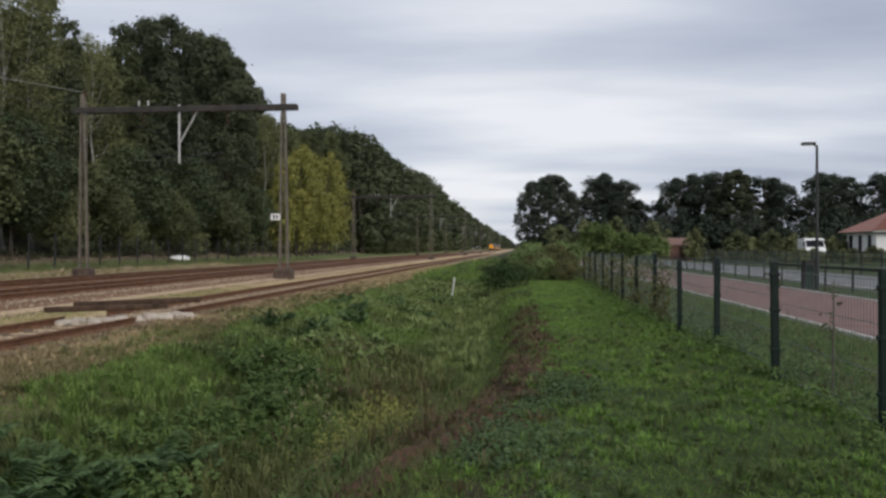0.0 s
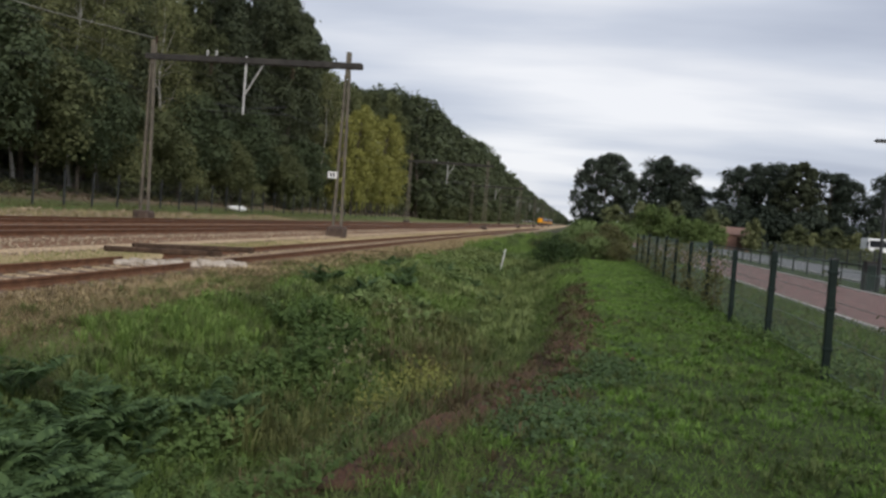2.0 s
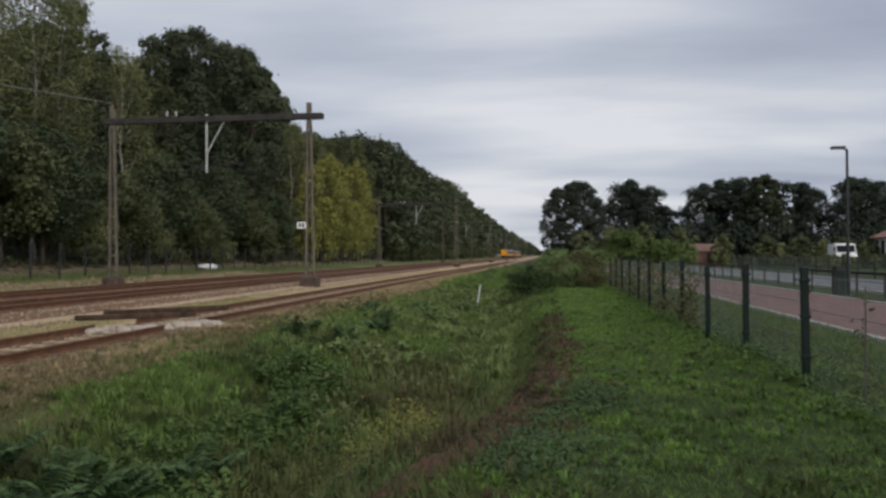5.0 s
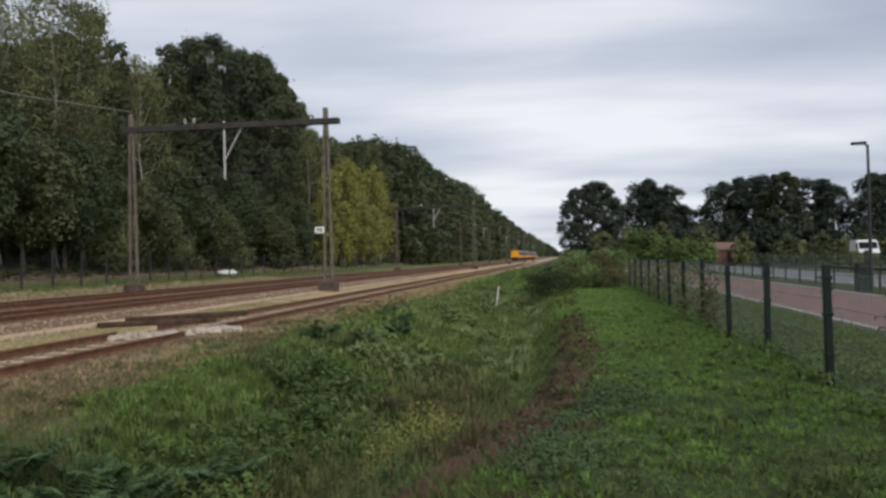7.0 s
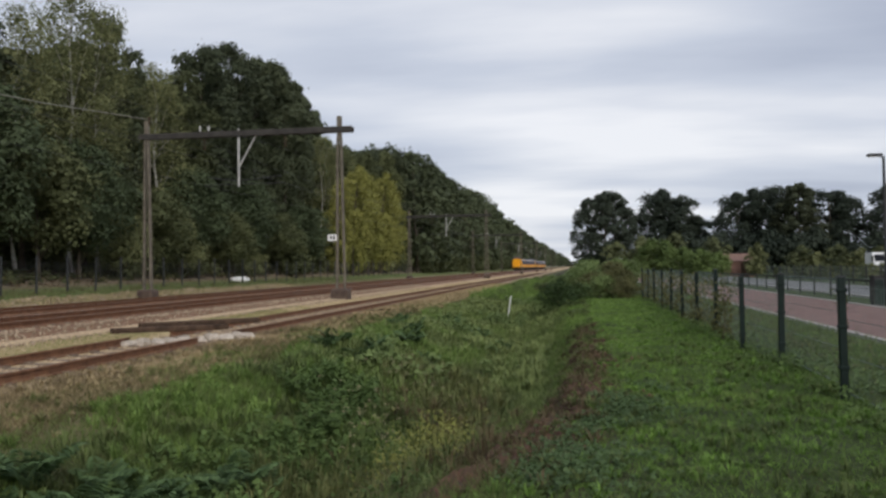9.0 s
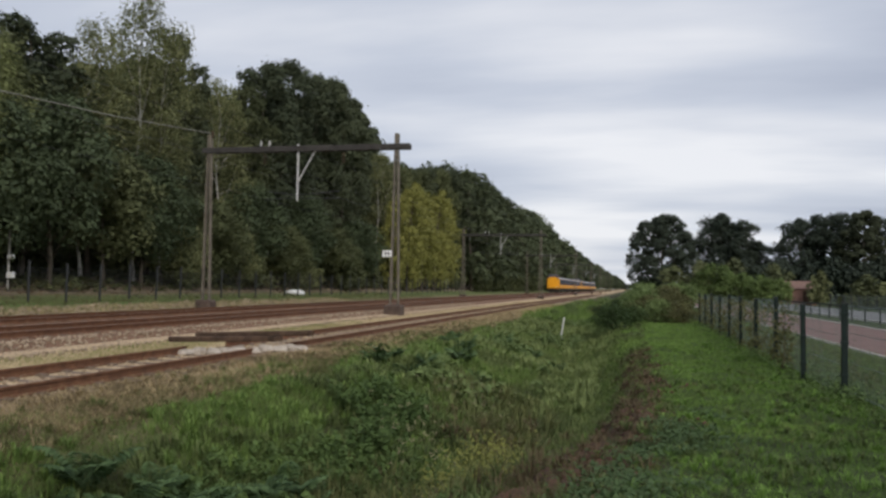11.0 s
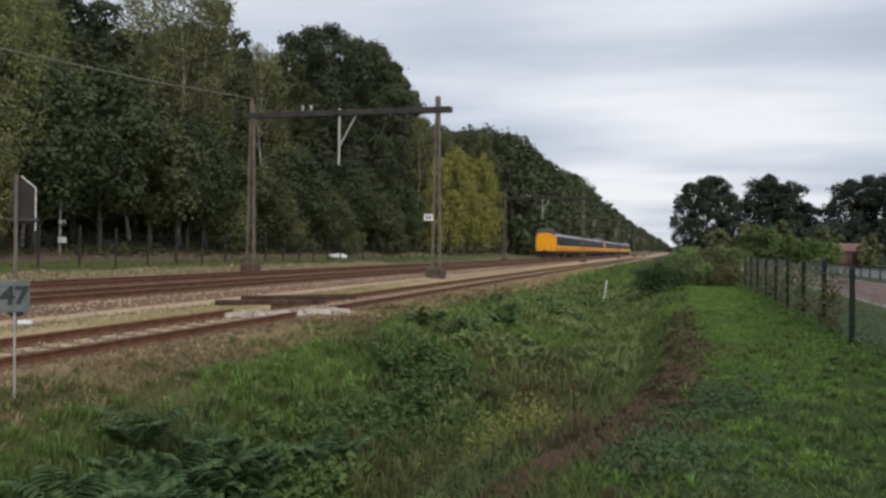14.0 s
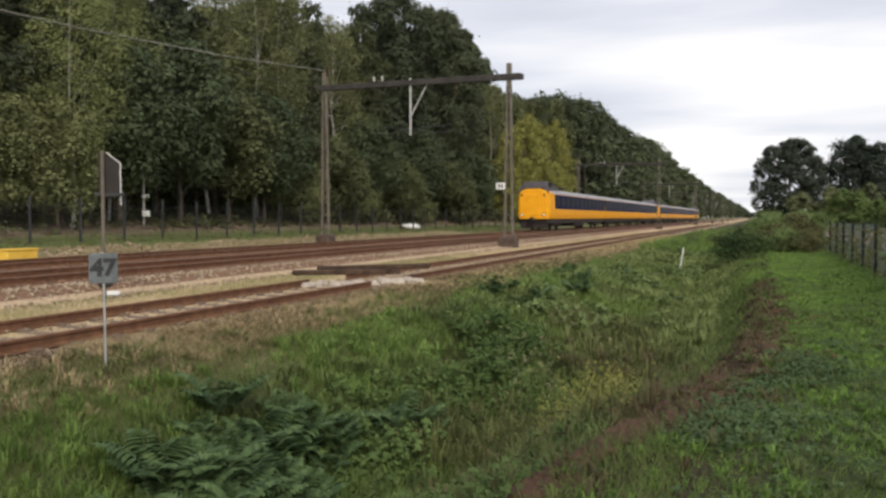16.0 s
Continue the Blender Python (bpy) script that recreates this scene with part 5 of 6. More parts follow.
# ---- grass and weeds ----
def blades(name, label, x, y, h, w, material, lean=0.5, zf=ground_z, category="grass"):
    """Single grass blades: short ones straight, tall ones bent half way up."""
    n = len(x)
    z = zf(x, y) - 0.01
    a = RNG.uniform(0, 6.283, n)
    la = RNG.uniform(0, 6.283, n)
    ln = h * lean * RNG.uniform(0.2, 1.0, n)
    dx, dy = np.cos(a) * w / 2, np.sin(a) * w / 2
    lx, ly = np.cos(la) * ln, np.sin(la) * ln
    top = z + h * RNG.uniform(0.75, 1.0, n)
    base = [np.stack([x - dx, y - dy, z], -1), np.stack([x + dx, y + dy, z], -1)]
    tip = [np.stack([x + lx, y + ly, top], -1)]
    if np.mean(h) > 0.2:
        mid = [np.stack([x + lx * 0.3 + s * dx * 0.8, y + ly * 0.3 + s * dy * 0.8, z + (top - z) * 0.62], -1) for s in (1, -1)]
        V = np.stack(base + mid + tip, 1).reshape(-1, 3)
        i = np.arange(n)[:, None] * 5
        F = np.concatenate([i + np.array([[0, 1, 2]]), i + np.array([[0, 2, 3]]), i + np.array([[3, 2, 4]])], 0)
    else:
        V = np.stack(base + tip, 1).reshape(-1, 3)
        F = np.arange(n * 3).reshape(-1, 3)
    ob = link(name, np_mesh(name, V, F), material)
    return tagged(ob, label, category, kind="stuff")


def spread(n, x0, x1, y0, y1, p=2.0, clump=0.0):
    y = y0 + (y1 - y0) * RNG.random(n) ** p
    x = RNG.uniform(x0, x1, n)
    if clump:
        k = max(8, n // 40)
        cx, cy = RNG.uniform(x0, x1, k), y0 + (y1 - y0) * RNG.random(k) ** p
        j = RNG.integers(0, k, n)
        s = RNG.normal(size=(2, n)) * clump
        x, y = cx[j] + s[0], cy[j] + s[1]
    return x, y


def patchy(x, y, scale, keep, seed=0.0):
    """Keep points where a slow pattern is high: uneven patches."""
    v = (np.sin(x * scale + 1.9 * np.sin(y * scale * 0.53 + seed) + seed) + np.sin(y * scale * 0.71 + 1.4 * np.sin(x * scale * 0.9 - seed)))
    m = v + RNG.normal(0, 0.35, len(x)) > keep
    return x[m], y[m]


def edge(x, y):
    """The lawn's ragged margin towards the ditch."""
    m = x > -0.02 - bend(y) + 0.3 * np.sin(y * 0.9 + 0.5) + 0.2 * np.sin(y * 2.7) + RNG.normal(0, 0.18, len(x))
    return x[m], y[m]


def furrow(x, y):
    """Leaves ragged bare places along the brink."""
    w = 0.24 + 0.1 * np.sin(y * 1.9 + 1) + 0.08 * np.sin(y * 4.7)
    m = (np.abs(x - rut_x(y)) > w * np.interp(y, (4, 6, 9, 20), (0.5, 1.0, 0.9, 0.6))) | (y > 20) | (y < 4.3) | (RNG.random(len(x)) < 0.25)
    return x[m], y[m]


def tussocks(name, label, x, y, h, per, material, reach=0.75, width=0.004, zf=ground_z):
    """Tufts of arching blades that spring from one foot and bend outwards."""
    n = len(x) * per
    hh = np.repeat(h, per) * RNG.uniform(0.5, 1.1, n)
    a = RNG.uniform(0, 6.283, n)
    o = RNG.random(n) ** 0.7
    foot = np.repeat(h, per) * 0.28 * o
    bx, by = np.repeat(x, per) + np.cos(a) * foot, np.repeat(y, per) + np.sin(a) * foot
    bz = zf(bx, by) - 0.01
    ln = hh * reach * (0.15 + 0.85 * o) * RNG.uniform(0.6, 1.2, n)
    q = a + RNG.normal(0, 0.5, n)
    lx, ly = np.cos(q) * ln, np.sin(q) * ln
    w = (width + 0.0006 * by) * RNG.uniform(0.7, 1.4, n)
    dx, dy = -np.sin(q) * w / 2, np.cos(q) * w / 2
    rise = hh * (1 - 0.35 * o)
    pts = [np.stack([bx - dx, by - dy, bz], -1), np.stack([bx + dx, by + dy, bz], -1),
           np.stack([bx + lx * 0.4 + dx, by + ly * 0.4 + dy, bz + rise * 0.85], -1), np.stack([bx + lx * 0.4 - dx, by + ly * 0.4 - dy, bz + rise * 0.85], -1),
           np.stack([bx + lx, by + ly, bz + rise * RNG.uniform(0.75, 1.1, n)], -1)]
    V = np.stack(pts, 1).reshape(-1, 3)
    i = np.arange(n)[:, None] * 5
    F = np.concatenate([i + np.array([[0, 1, 2]]), i + np.array([[0, 2, 3]]), i + np.array([[3, 2, 4]])], 0)
    return tagged(link(name, np_mesh(name, V, F), material), label, "grass", kind="stuff")


def grasses():
    # mown bank
    x, y = furrow(*edge(*spread(150000, -1.5, 5.5, 3.2, 42, 1.75)))
    blades("lawn_grass", "short bright green grass on the bank", x, y, RNG.uniform(0.03, 0.085, len(x)), 0.004 + 0.0007 * y, M_LAWN, 1.2)
    x, y = furrow(*edge(*patchy(*spread(2100, -1.2, 4.9, 3.3, 24, 1.5), 2.6, -0.5, 1.0)))
    tussocks("lawn_tufts", "uneven tufts in the mown grass", x, y, RNG.uniform(0.06, 0.13, len(x)), 22, M_LAWN, 1.3)
    x, y = edge(*patchy(*spread(1500, -1.2, 4.9, 3.3, 16, 1.4), 3.4, 0.2, 2.2))
    x, y = furrow(x, y)
    tussocks("dark_tufts", "dark coarse tufts in the mown grass", x, y, RNG.uniform(0.07, 0.15, len(x)), 22, M_TALL, 1.2)
    x, y = edge(*spread(40000, -0.6, 4.8, 9, 42, 1.2))
    blades("lawn_grass", "fresh light green grass further along the bank", x, y, RNG.uniform(0.04, 0.1, len(x)), 0.005 + 0.0007 * y, M_FRESH, 1.2)
    x, y = edge(*patchy(*spread(9000, -1.4, 4.8, 3.2, 11, 1.3), 2.3, 0.5, 5.0))
    blades("dead_grass", "brown withered patches in the mown grass", x, y, RNG.uniform(0.03, 0.08, len(x)), 0.004 + 0.0006 * y, M_DEAD, 1.5)
    # round the viewpoint
    x, y = edge(*spread(26000, -1.6, 5.5, -8, 3.3, 1.0))
    blades("lawn_grass", "short green grass behind the brink", x, y, RNG.uniform(0.03, 0.09, len(x)), 0.012, M_LAWN, 1.2)
    x, y = spread(22000, -6.0, -1.0, -8, 3.2, 1.0)
    blades("ditch_grass", "rough grass on the near ditch slope", x, y, RNG.uniform(0.05, 0.18, len(x)), 0.014, M_TALL, 0.9)
    x, y = spread(10000, -7.6, -5.4, -8, 7.5, 1.0)
    blades("dead_grass", "withered brown grass beside the siding", x, y, RNG.uniform(0.03, 0.1, len(x)), 0.012, M_DEAD, 1.2)
    # ditch and its slopes
    x, y = furrow(*spread(110000, -5.5, -0.4, 3.0, 48, 1.7))
    blades("ditch_grass", "rough green grass in the ditch", x, y, RNG.uniform(0.05, 0.19, len(x)) * np.interp(x, (-5.5, -4.3), (0.5, 1.15)), 0.005 + 0.0007 * y, M_TALL, 0.9)
    x, y = patchy(*spread(1900, -5.5, -2.6, 3.4, 24, 1.5), 1.9, -0.6, 4.0)
    tussocks("grass_tussocks", "fresh green arching grass tufts on the ditch slope", x, y, RNG.uniform(0.14, 0.3, len(x)) * np.interp(x, (-5.5, -4.5), (0.6, 1)), 26, M_FRESH, 1.0, 0.005)
    x, y = patchy(*spread(1300, -5.0, -1.0, 3.6, 17, 1.2), 1.6, -0.3, 2.0)
    x, y = furrow(x, y)
    tussocks("grass_tussocks", "tall dark grass tufts in the ditch", x, y, RNG.uniform(0.16, 0.36, len(x)), 26, M_TALL, 1.0, 0.005)
    x, y = patchy(*spread(460, -3.6, -1.3, 7.5, 17, 1.1), 1.3, -0.2, 3.0)
    tussocks("grass_tussocks", "pale olive grass standing in the ditch", x, y, RNG.uniform(0.25, 0.52, len(x)), 26, M_OLIVE, 0.8, 0.004)
    x, y = patchy(*spread(360, -3.4, -0.8, 4.4, 15, 1.2), 1.5, 0.1, 3.6)
    tussocks("withered_tufts", "withered brown tufts among the ditch weeds", x, y, RNG.uniform(0.15, 0.4, len(x)), 24, M_DEAD, 0.9)
    x, y = patchy(*spread(55000, -5.4, -2.4, 3.0, 34, 1.6), 1.9, -0.2, 4.0)
    blades("fresh_grass", "fresh bright green grass on the ditch slope", x, y, RNG.uniform(0.08, 0.24, len(x)), 0.005 + 0.0006 * y, M_FRESH, 1.0)
    x, y = patchy(*spread(900, -5.0, -0.8, 14, 42, 1.2), 1.2, -0.4, 1.0)
    tussocks("grass_tussocks", "light green grass mounds along the ditch", x, y, RNG.uniform(0.2, 0.42, len(x)), 24, M_PALEGREEN, 0.9, 0.006)
    x, y = patchy(*spread(30000, -5.0, -0.6, 13, 40, 1.2), 0.9, -0.6, 1.2)
    blades("pale_grass", "pale green grass on the far ditch slopes", x, y, RNG.uniform(0.08, 0.26, len(x)), 0.006 + 0.0007 * y, M_PALEGREEN, 1.0)
    x, y = spread(22000, 3.0, 5.55, 4.0, 36, 1.6)
    blades("rough_grass", "rough uncut grass between fence and path", x, y, RNG.uniform(0.08, 0.24, len(x)), 0.005 + 0.0007 * y, M_TALL, 0.9)
    x, y = patchy(*spread(700, -1.5, 0.35, 9, 36, 1.3), 1.7, -0.3, 1.0)
    x, y = furrow(x, y)
    tussocks("flank_tufts", "uncut coarse grass on the steep ditch flank", x, y, RNG.uniform(0.1, 0.24, len(x)), 22, M_TALL, 1.1)
    # dead plants along the brink
    y = 4.4 + 18 * RNG.random(32000) ** 1.3
    x = rut_x(y) + RNG.normal(0.08, 0.3, len(y)) * np.interp(y, (5, 10, 20), (1, 0.75, 0.45))
    x, y = patchy(x, y, 3.1, -0.6, 1.0)
    blades("dead_grass", "brown dead grass along the broken brink", x, y, RNG.uniform(0.03, 0.1, len(x)), 0.005 + 0.0006 * y, M_DEAD, 1.7)
    y = RNG.uniform(4.4, 22, 300)
    x = rut_x(y) + RNG.normal(0.05, 0.33, len(y)) * np.interp(y, (5, 10, 20), (1, 0.75, 0.45))
    tussocks("withered_tufts", "withered brown plants hanging over the broken brink", x, y, RNG.uniform(0.08, 0.2, len(x)), 20, M_DEAD, 1.4)
    x, y = spread(12000, -5.5, 2.4, 42, 95, 1.3)
    blades("tall_grass", "tall rough grass further along the ditch", x, y, RNG.uniform(0.2, 0.6, len(x)), 0.03, M_FRESH, 0.7)
    x, y = patchy(*spread(26000, -1.9, 0.2, 13, 34, 1.2), 1.1, -0.9, 2.5)
    blades("fresh_grass", "fresh light green grass in the ditch bottom", x, y, RNG.uniform(0.06, 0.16, len(x)), 0.006 + 0.0007 * y, M_FRESH, 1.0)
    # dry grass by the siding
    x, y = spread(58000, -7.6, -5.6, 7.5, 75, 1.7)
    blades("dry_grass", "dry straw-coloured grass beside the siding", x, y, RNG.uniform(0.03, 0.12, len(x)), 0.004 + 0.0007 * y, M_DRY, 1.2)
    x, y = patchy(*spread(800, -7.2, -5.2, 3.2, 46, 1.4), 1.7, -0.3, 0.5)
    tussocks("dry_tufts", "straw-coloured tufts along the ditch's upper edge", x, y, RNG.uniform(0.08, 0.2, len(x)), 22, M_DRY, 1.1)
    x, y = patchy(*spread(34000, -6.7, -4.8, 3.0, 26, 1.3), 1.5, -0.3, 3.3)
    blades("verge_turf", "short olive turf along the top of the ditch slope", x, y, RNG.uniform(0.03, 0.12, len(x)), 0.005 + 0.0007 * y, M_FRESH, 1.2)
    x, y = patchy(*spread(24000, -6.5, -4.6, 3.0, 36, 1.4), 1.9, -0.3, 0.8)
    blades("verge_turf", "dull green turf creeping into the dry verge", x, y, RNG.uniform(0.04, 0.13, len(x)), 0.005 + 0.0007 * y, M_OLIVE, 1.2)
    x, y = patchy(*spread(500, -7.2, -5.4, 5, 34, 1.3), 1.4, 0.0, 2.5)
    tussocks("grass_tussocks", "green tufts creeping into the dry verge", x, y, RNG.uniform(0.08, 0.18, len(x)), 22, M_OLIVE, 1.1)
    x, y = patchy(*spread(40000, -7.4, -5.3, 3.0, 30, 1.9), 1.8, -0.6, 5.0)
    blades("dead_grass", "brown withered patches beside the siding", x, y, RNG.uniform(0.04, 0.14, len(x)), 0.006 + 0.0007 * y, M_DEAD, 1.2)
    x, y = spread(20000, -10.6, -7.9, 4.0, 80, 1.7)
    blades("dry_grass", "short dry grass between the siding rails", x, y, RNG.uniform(0.02, 0.06, len(x)), 0.01 + 0.0007 * y, M_DRY, 1.2)
    x, y = patchy(*spread(15000, -10.5, -9.5, 4.0, 30, 1.3), 1.2, -0.4, 1.5)
    blades("verge_grass", "strip of green grass beside the siding", x, y, RNG.uniform(0.03, 0.08, len(x)), 0.008 + 0.0007 * y, M_PALESTRIP, 1.0)
    # beyond the tracks
    x, y = spread(12000, -28.8, -20.4, 12, 90, 1.5)
    blades("dead_grass", "withered grass beyond the tracks", x, y, RNG.uniform(0.06, 0.2, len(x)), 0.03, M_DEAD, 0.9)
    x, y = spread(15000, -28.8, -20.4, 12, 90, 1.5)
    blades("verge_grass", "rough grass beyond the tracks", x, y, RNG.uniform(0.06, 0.2, len(x)), 0.03, M_TALL, 0.9)
    x, y = spread(6000, -22.5, -20.3, 10, 60, 1.4)
    blades("dry_grass", "dry tufts on the far shoulder of the tracks", x, y, RNG.uniform(0.08, 0.25, len(x)), 0.03, M_DRY, 0.9)


grasses()


def weeds(name, label, spots, material, height, leaf, per, k=8, wide=0.11):
    """Leafy plants: each a few upright stems with whorls of leaves that lie flat or droop."""
    x, y = spots
    n = len(x)
    z = ground_z(x, y)
    h = height * RNG.uniform(0.45, 1.2, n)
    f = RNG.random((n, k)) ** 0.55
    C = np.stack([x[:, None] + RNG.normal(0, wide, (n, k)), y[:, None] + RNG.normal(0, wide, (n, k)), z[:, None] + h[:, None] * f], -1).reshape(-1, 3)
    C = np.repeat(C, per, 0)
    m = len(C)
    a = RNG.uniform(0, 6.283, m)
    out = np.stack([np.cos(a), np.sin(a), np.zeros(m)], -1)
    P = C + out * (leaf * RNG.uniform(0.4, 1.6, m))[:, None] + np.stack([np.zeros(m), np.zeros(m), RNG.normal(0, height * 0.1, m)], -1)
    V, F = turned_leaves(P, np.array([0, 0, 1.0]) + out * 0.55 + RNG.normal(0, 0.3, (m, 3)), leaf * 1.15, RNG, 0.55)
    tagged(link(name, np_mesh(name, V, F), material), label, "weeds", kind="stuff")


weeds("nettles", "dense dark nettles on the ditch slope", patchy(*spread(150, -4.3, -3.0, 6.8, 10, 1.0), 1.7, 0.2), M_NETTLE, 0.3, 0.028, 11)
weeds("nettles", "dark nettle bed along the upper ditch slope", patchy(*spread(120, -4.2, -3.2, 9.8, 13.5, 1.0), 1.7, -0.2, 1.0), M_NETTLE, 0.4, 0.034, 12)
weeds("nettles", "green nettles along the ditch", patchy(*spread(420, -4.2, -2.0, 15, 46, 1.4), 1.1, 0.5, 2.0), M_LIGHTWEED, 0.34, 0.055, 9)
weeds("weeds", "low leafy weeds on the lower ditch slope", patchy(*spread(900, -3.8, -1.2, 4.0, 11, 1.1), 1.9, 0.0, 0.7), M_NETTLE, 0.17, 0.02, 6)


def flank_spots():
    y = 3.4 + 7.6 * RNG.random(900) ** 1.2
    x = rut_x(y) + 0.35 + np.abs(RNG.normal(0.1, 0.4, 900))
    return patchy(x, y, 3.3, -0.3, 2.0)


weeds("weeds", "low ground ivy on the ditch flank", flank_spots(), M_IVY, 0.09, 0.017, 5, 5)
weeds("weeds", "small-leaved clover in the mown grass", patchy(*spread(2000, -0.7, 4.4, 3.3, 22, 1.6), 3.1, -0.6, 3.0), M_CLOVER, 0.06, 0.014, 5, 4)
weeds("weeds", "yellowish flowering weeds in the ditch", spread(44, -1.95, -1.2, 7.4, 9.3, 1.0), M_WEED, 0.62, 0.015, 8, 10)
weeds("weeds", "low weeds along the mesh fence", spread(260, 2.6, 3.5, 4, 34, 1.6), M_NETTLE, 0.22, 0.022, 7)
weeds("weeds", "reddish brown weeds behind the mesh fence", spread(120, 3.0, 4.2, 5, 24, 1.2), M_BROWNISH, 0.42, 0.02, 5)


def fern(seed, fronds, length):
    """A fern: arching fronds in a ring, each a midrib with leaflets to both sides."""
    rng = np.random.default_rng(seed)
    V, F = [], []
    for k in range(fronds):
        a = 6.283 * k / fronds + rng.normal(0, 0.25)
        ln = length * rng.uniform(0.65, 1.15)
        rise = rng.uniform(0.55, 1.0)
        d, side = np.array([math.cos(a), math.sin(a), 0]), np.array([-math.sin(a), math.cos(a), 0])
        n = 13
        for i in range(n):
            u = (i + 1) / n
            p = d * ln * (u * 0.8) + np.array([0, 0, ln * rise * (u * 1.65 - u * u * 0.95)])
            w = ln * 0.27 * math.sin(math.pi * min(1.0, u * 0.86 + 0.12)) ** 0.8
            for s in (-1, 1):
                b = len(V)
                tip = p + side * s * w + d * w * 0.35 - np.array([0, 0, w * rng.uniform(0.1, 0.4)])
                q = d * ln * 0.03
                V += [p - q * 0.6, p + side * s * w * 0.5 + d * w * 0.28 + q * 0.8, tip, p + side * s * w * 0.5 + d * w * 0.05 - q * 0.6]
                F.append((b, b + 1, b + 2, b + 3))
    return np_mesh("fern", np.array(V), np.array(F))


FERNS = [fern(s, n, ln) for s, n, ln in ((1, 18, 0.62), (2, 15, 0.54), (3, 20, 0.7))]


def fern_beds():
    r = random.Random(21)
    for cx, cy, n, sp in ((-3.75, 4.9, 19, 0.42), (-3.95, 5.7, 20, 0.4), (-3.9, 6.7, 9, 0.35), (-3.0, 4.4, 10, 0.4), (-4.0, 8.0, 8, 0.4), (-3.9, 17, 8, 1.0), (-4.0, 24, 8, 1.4)):
        for k in range(n):
            x, y = min(-2.1, max(-5.0, r.gauss(cx, sp))), r.gauss(cy, sp * 1.2)
            ob = link("fern", FERNS[r.randrange(3)], M_FERN)
            s = r.uniform(0.5, 0.88)
            ob.matrix_basis = pose(x, y, float(ground_z(x, y)) + 0.04, r.uniform(-10, 10), r.uniform(-10, 10), r.uniform(0, 360)) @ Matrix.Diagonal((s, s, s, 1))
            tagged(ob, "green fern with arching fronds on the ditch slope", "fern", "ferns on the ditch slope")


fern_beds()


def clods():
    n = 6000
    y = 4.5 + 14 * RNG.random(n) ** 1.8
    x = rut_x(y) + RNG.normal(0.02, 0.19, n) * (1 + 0.6 * np.sin(y * 1.9 + 1))
    ob = stones("soil_clods", "bare brown soil clods along the broken brink", n, 0, 1, 0, 1, 0.05, ground_z, M_SOIL)
    co = np.empty(n * 18, np.float32)
    ob.data.vertices.foreach_get("co", co)
    co = co.reshape(n, 6, 3)
    c = co.mean(1, keepdims=True)
    co += np.stack([x, y, ground_z(x, y) + 0.01], -1)[:, None] - c
    ob.data.vertices.foreach_set("co", co.ravel())


clods()


def seed_heads():
    x, y = spread(90, -3.4, -2.2, 9, 15, 1.0, clump=0.25)
    z = ground_z(x, y) + RNG.uniform(0.35, 0.75, len(x))
    V, F = leaf_cloud(np.stack([x, y, z], -1), np.full(len(x), 0.045), 7, 0.014, RNG)
    tagged(link("seed_heads", np_mesh("seed_heads", V, F), M_SEED), "pale seed heads above the ditch grass", "weeds", kind="stuff")


seed_heads()


def far_woods():
    """The depth of the wood behind its front rows."""
    rng = np.random.default_rng(77)
    n = 900
    y = 30 + 330 * rng.random(n) ** 1.7
    C = np.stack([rng.uniform(-72, -62, n), y, 13 * rng.random(n) ** 1.6 + 1.2], -1)
    V, F = leaf_cloud(C, np.full(n, 2.6), 18, 0.7, rng)
    low = np.stack([rng.uniform(-72, -58, 1300), 20 + 240 * rng.random(1300) ** 1.4, rng.uniform(1.2, 7, 1300)], -1)
    V2, F2 = leaf_cloud(low, np.full(1300, 2.0), 14, 0.65, rng)
    V, F = np.concatenate([V, V2]), np.concatenate([F, F2 + len(V)])
    tagged(link("far_woods", np_mesh("far_woods", V, F), M_DARK), "dark depth of the wood behind the front trees", "wood", kind="stuff")


far_woods()


def undergrowth():
    """Brambles, seedlings and leaf litter on the wood's floor."""
    for label, material, n, h in (("low brown brambles on the wood's floor", M_BROWNISH, 420, 0.4), ("low green seedlings and ivy on the wood's floor", M_OAK, 520, 0.55)):
        x, y = patchy(*spread(n, -37, -29.2, 17, 110, 1.5), 0.5, -0.4, h * 9)
        weeds("undergrowth", label, (x, y), material, h, 0.1, 6, 6, 0.4)
    n = 9000
    x, y = RNG.uniform(-38, -28.6, n), 16 + 95 * RNG.random(n) ** 1.5
    P = np.stack([x, y, ground_z(x, y) + 0.02], -1)
    V, F = turned_leaves(P, np.array([0, 0, 1.0]) + RNG.normal(0, 0.35, (n, 3)), 0.11, RNG)
    tagged(link("leaf_litter", np_mesh("leaf_litter", V, F), M_LITTER), "fallen brown leaves on the wood's floor", "leaf litter", kind="stuff")


undergrowth()


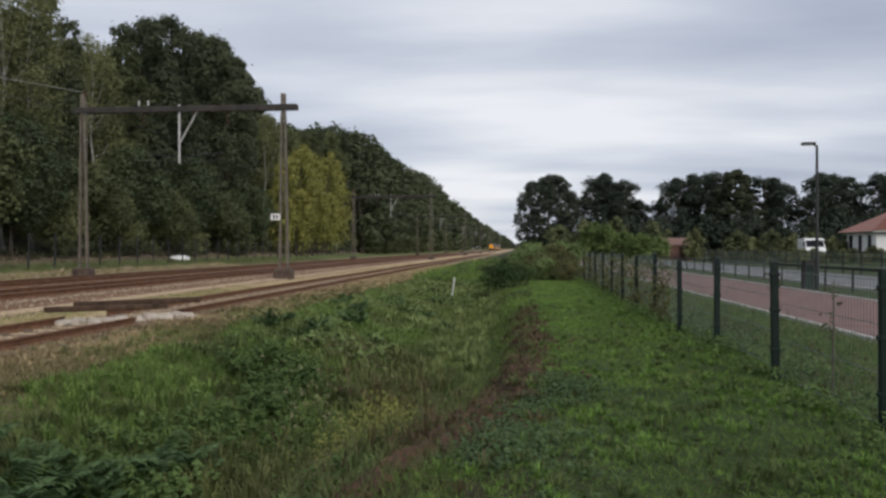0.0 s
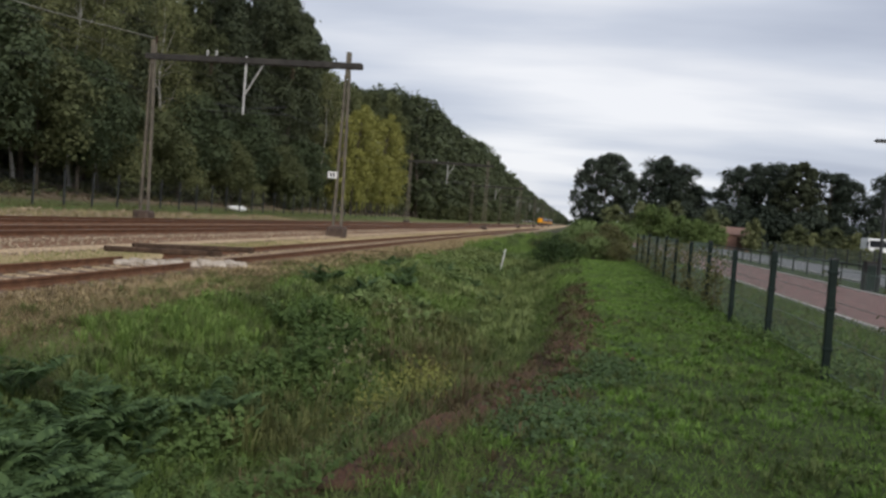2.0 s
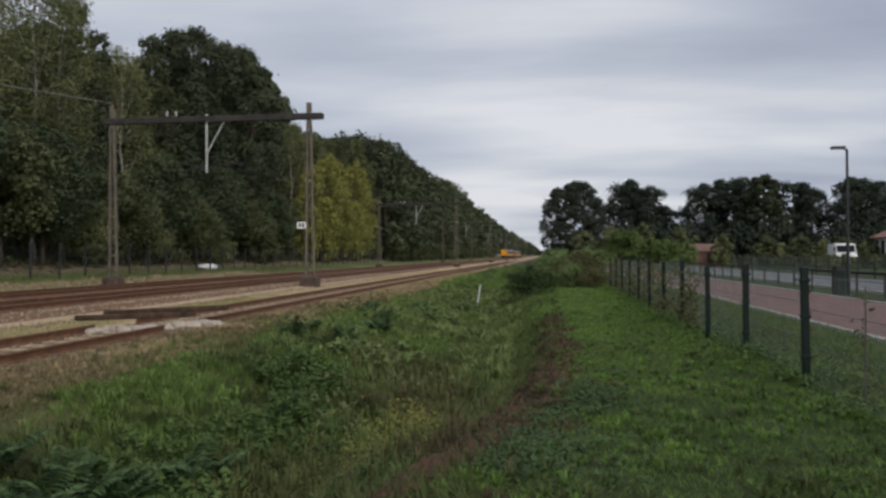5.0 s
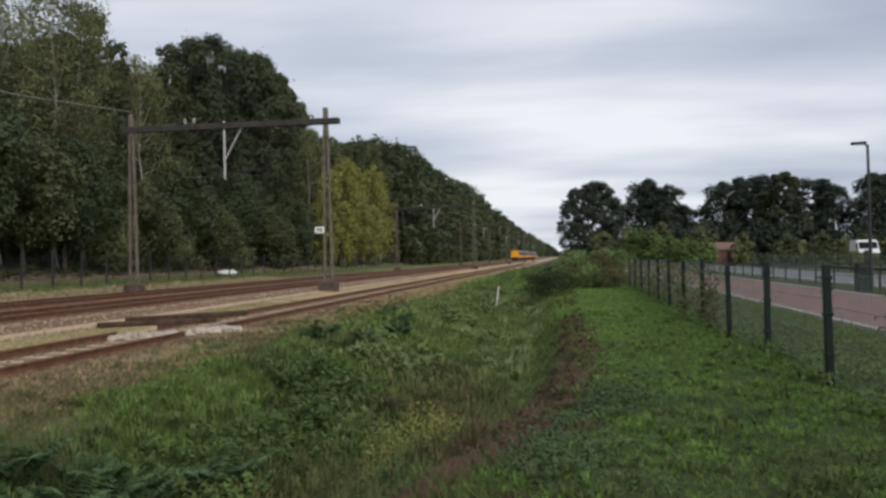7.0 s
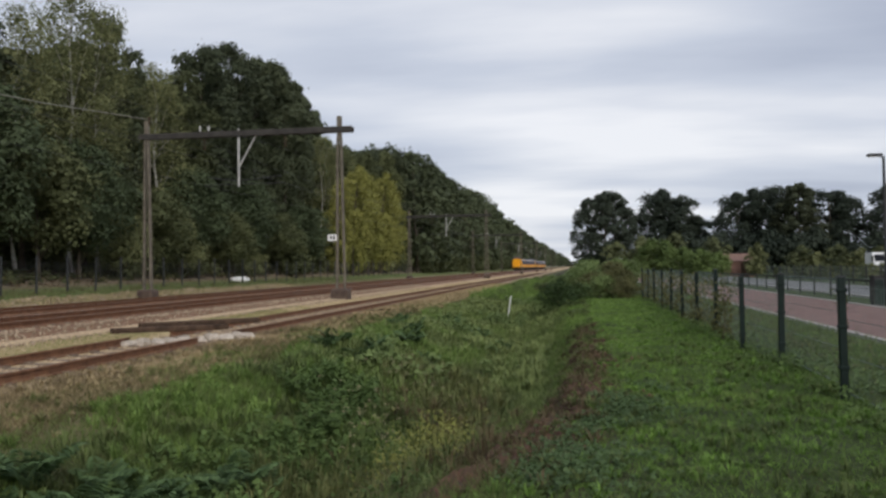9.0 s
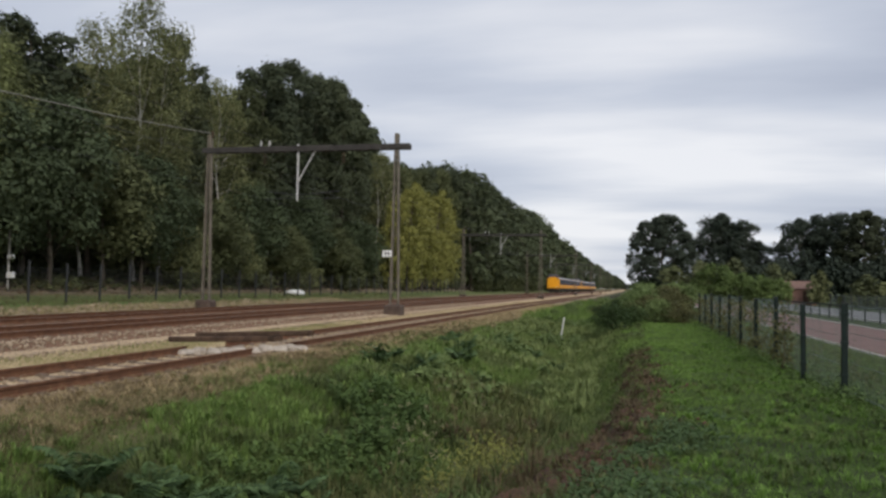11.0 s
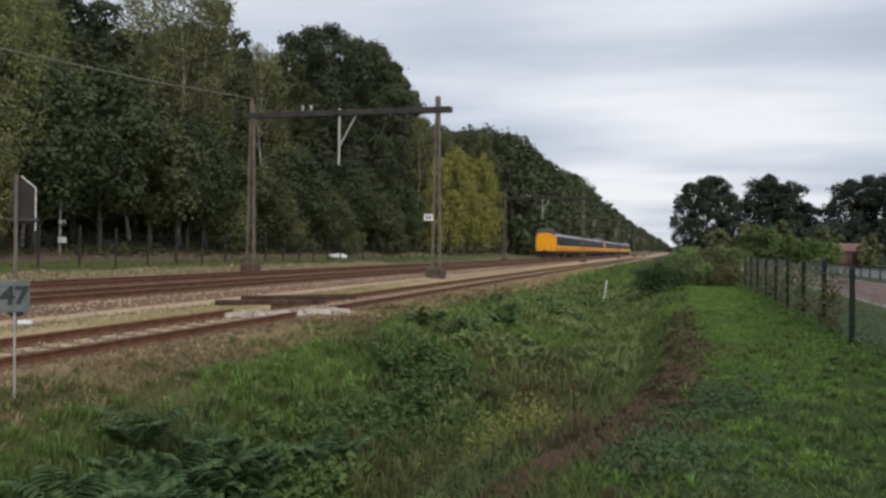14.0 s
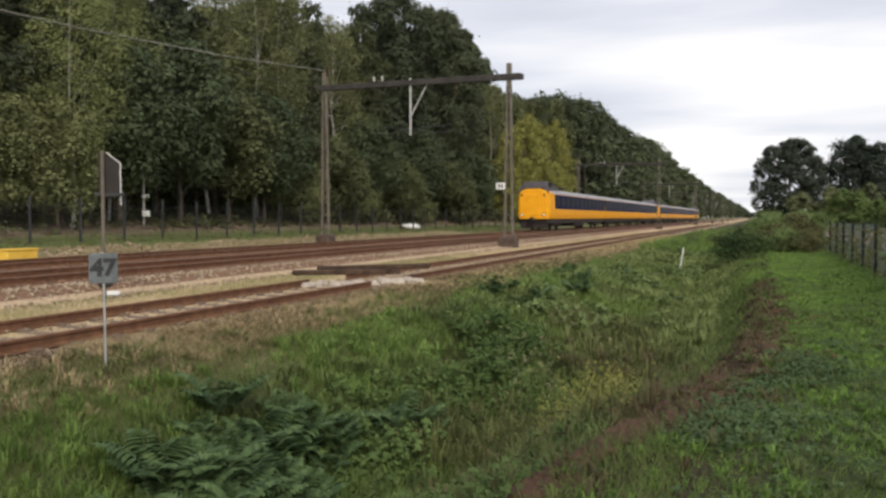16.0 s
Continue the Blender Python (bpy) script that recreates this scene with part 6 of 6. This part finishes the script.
def fence_growth():
    """Climbing plants on the far part of the mesh fence."""
    rng = np.random.default_rng(5)
    n = 520
    y = rng.uniform(16.5, 38, n)
    C = np.stack([FX + 0.06 + rng.normal(0, 0.05, n), y, 0.1 + 1.15 * rng.random(n) ** 1.3], -1)
    V, F = leaf_cloud(C, np.full(n, 0.17), 9, 0.045, rng)
    tagged(link("fence_creeper", np_mesh("fence_creeper", V, F), M_BROWNISH), "brownish creeper grown through the mesh fence", "creeper", kind="stuff")


fence_growth()


def garden_hedge():
    r = random.Random(31)
    for k in range(22):
        place(SHRUBS[k % 2], 19.5 + k * 1.0, 86 + 0.1 * k + r.uniform(-0.6, 0.6), r.uniform(0.36, 0.46), r.uniform(0, 360), "clipped garden hedge")


garden_hedge()


def brick_shed():
    t = thing("shed", pose(18.9, 104, -0.2), "small red brick shed with a tiled roof among garden shrubs", "shed")
    part("wall", boxed(0, 0, 1.05, 3.4, 3.0, 2.1, 0.02), M_BRICK, t)
    rf = bmesh.new()
    v = [rf.verts.new(p) for p in ((-1.9, -1.7, 2.1), (1.9, -1.7, 2.1), (1.9, 1.7, 2.1), (-1.9, 1.7, 2.1), (-1.9, 0, 3.0), (1.9, 0, 3.0))]
    for q in ((0, 1, 5, 4), (2, 3, 4, 5), (3, 0, 4), (1, 2, 5), (3, 2, 1, 0)):
        rf.faces.new([v[i] for i in q])
    part("roof", rf, M_OLDTILE, t)
    part("door", boxed(0.6, -1.5, 0.95, 0.9, 0.08, 1.9, 0.01), M_TIMBER, t)


brick_shed()


def remove_patterns():
    """The pattern trees, from which the placed ones were copied, are not part of the place."""
    for t in [DARKSHRUB] + PALES + OAKS + BACKS + YOUNG + OLIVES + BIRCHES + YELLOWS + MIDDLE + FAR + SHRUBS + BUSHES + LIMES + ROUND + CONIFERS:
        for o in (*t.children_recursive, t):
            bpy.data.objects.remove(o)


remove_patterns()


# ---- motion ----
def motions():
    rows = ((0.0, 490), (7.0, 293), (9.0, 243), (12.0, 160), (13.0, 136.5), (14.0, 113), (15.0, 90), (15.5, 78.5), (16.0, 67))
    walk(TRAIN, [(t, pose(XF, y, ZR)) for t, y in rows])


motions()
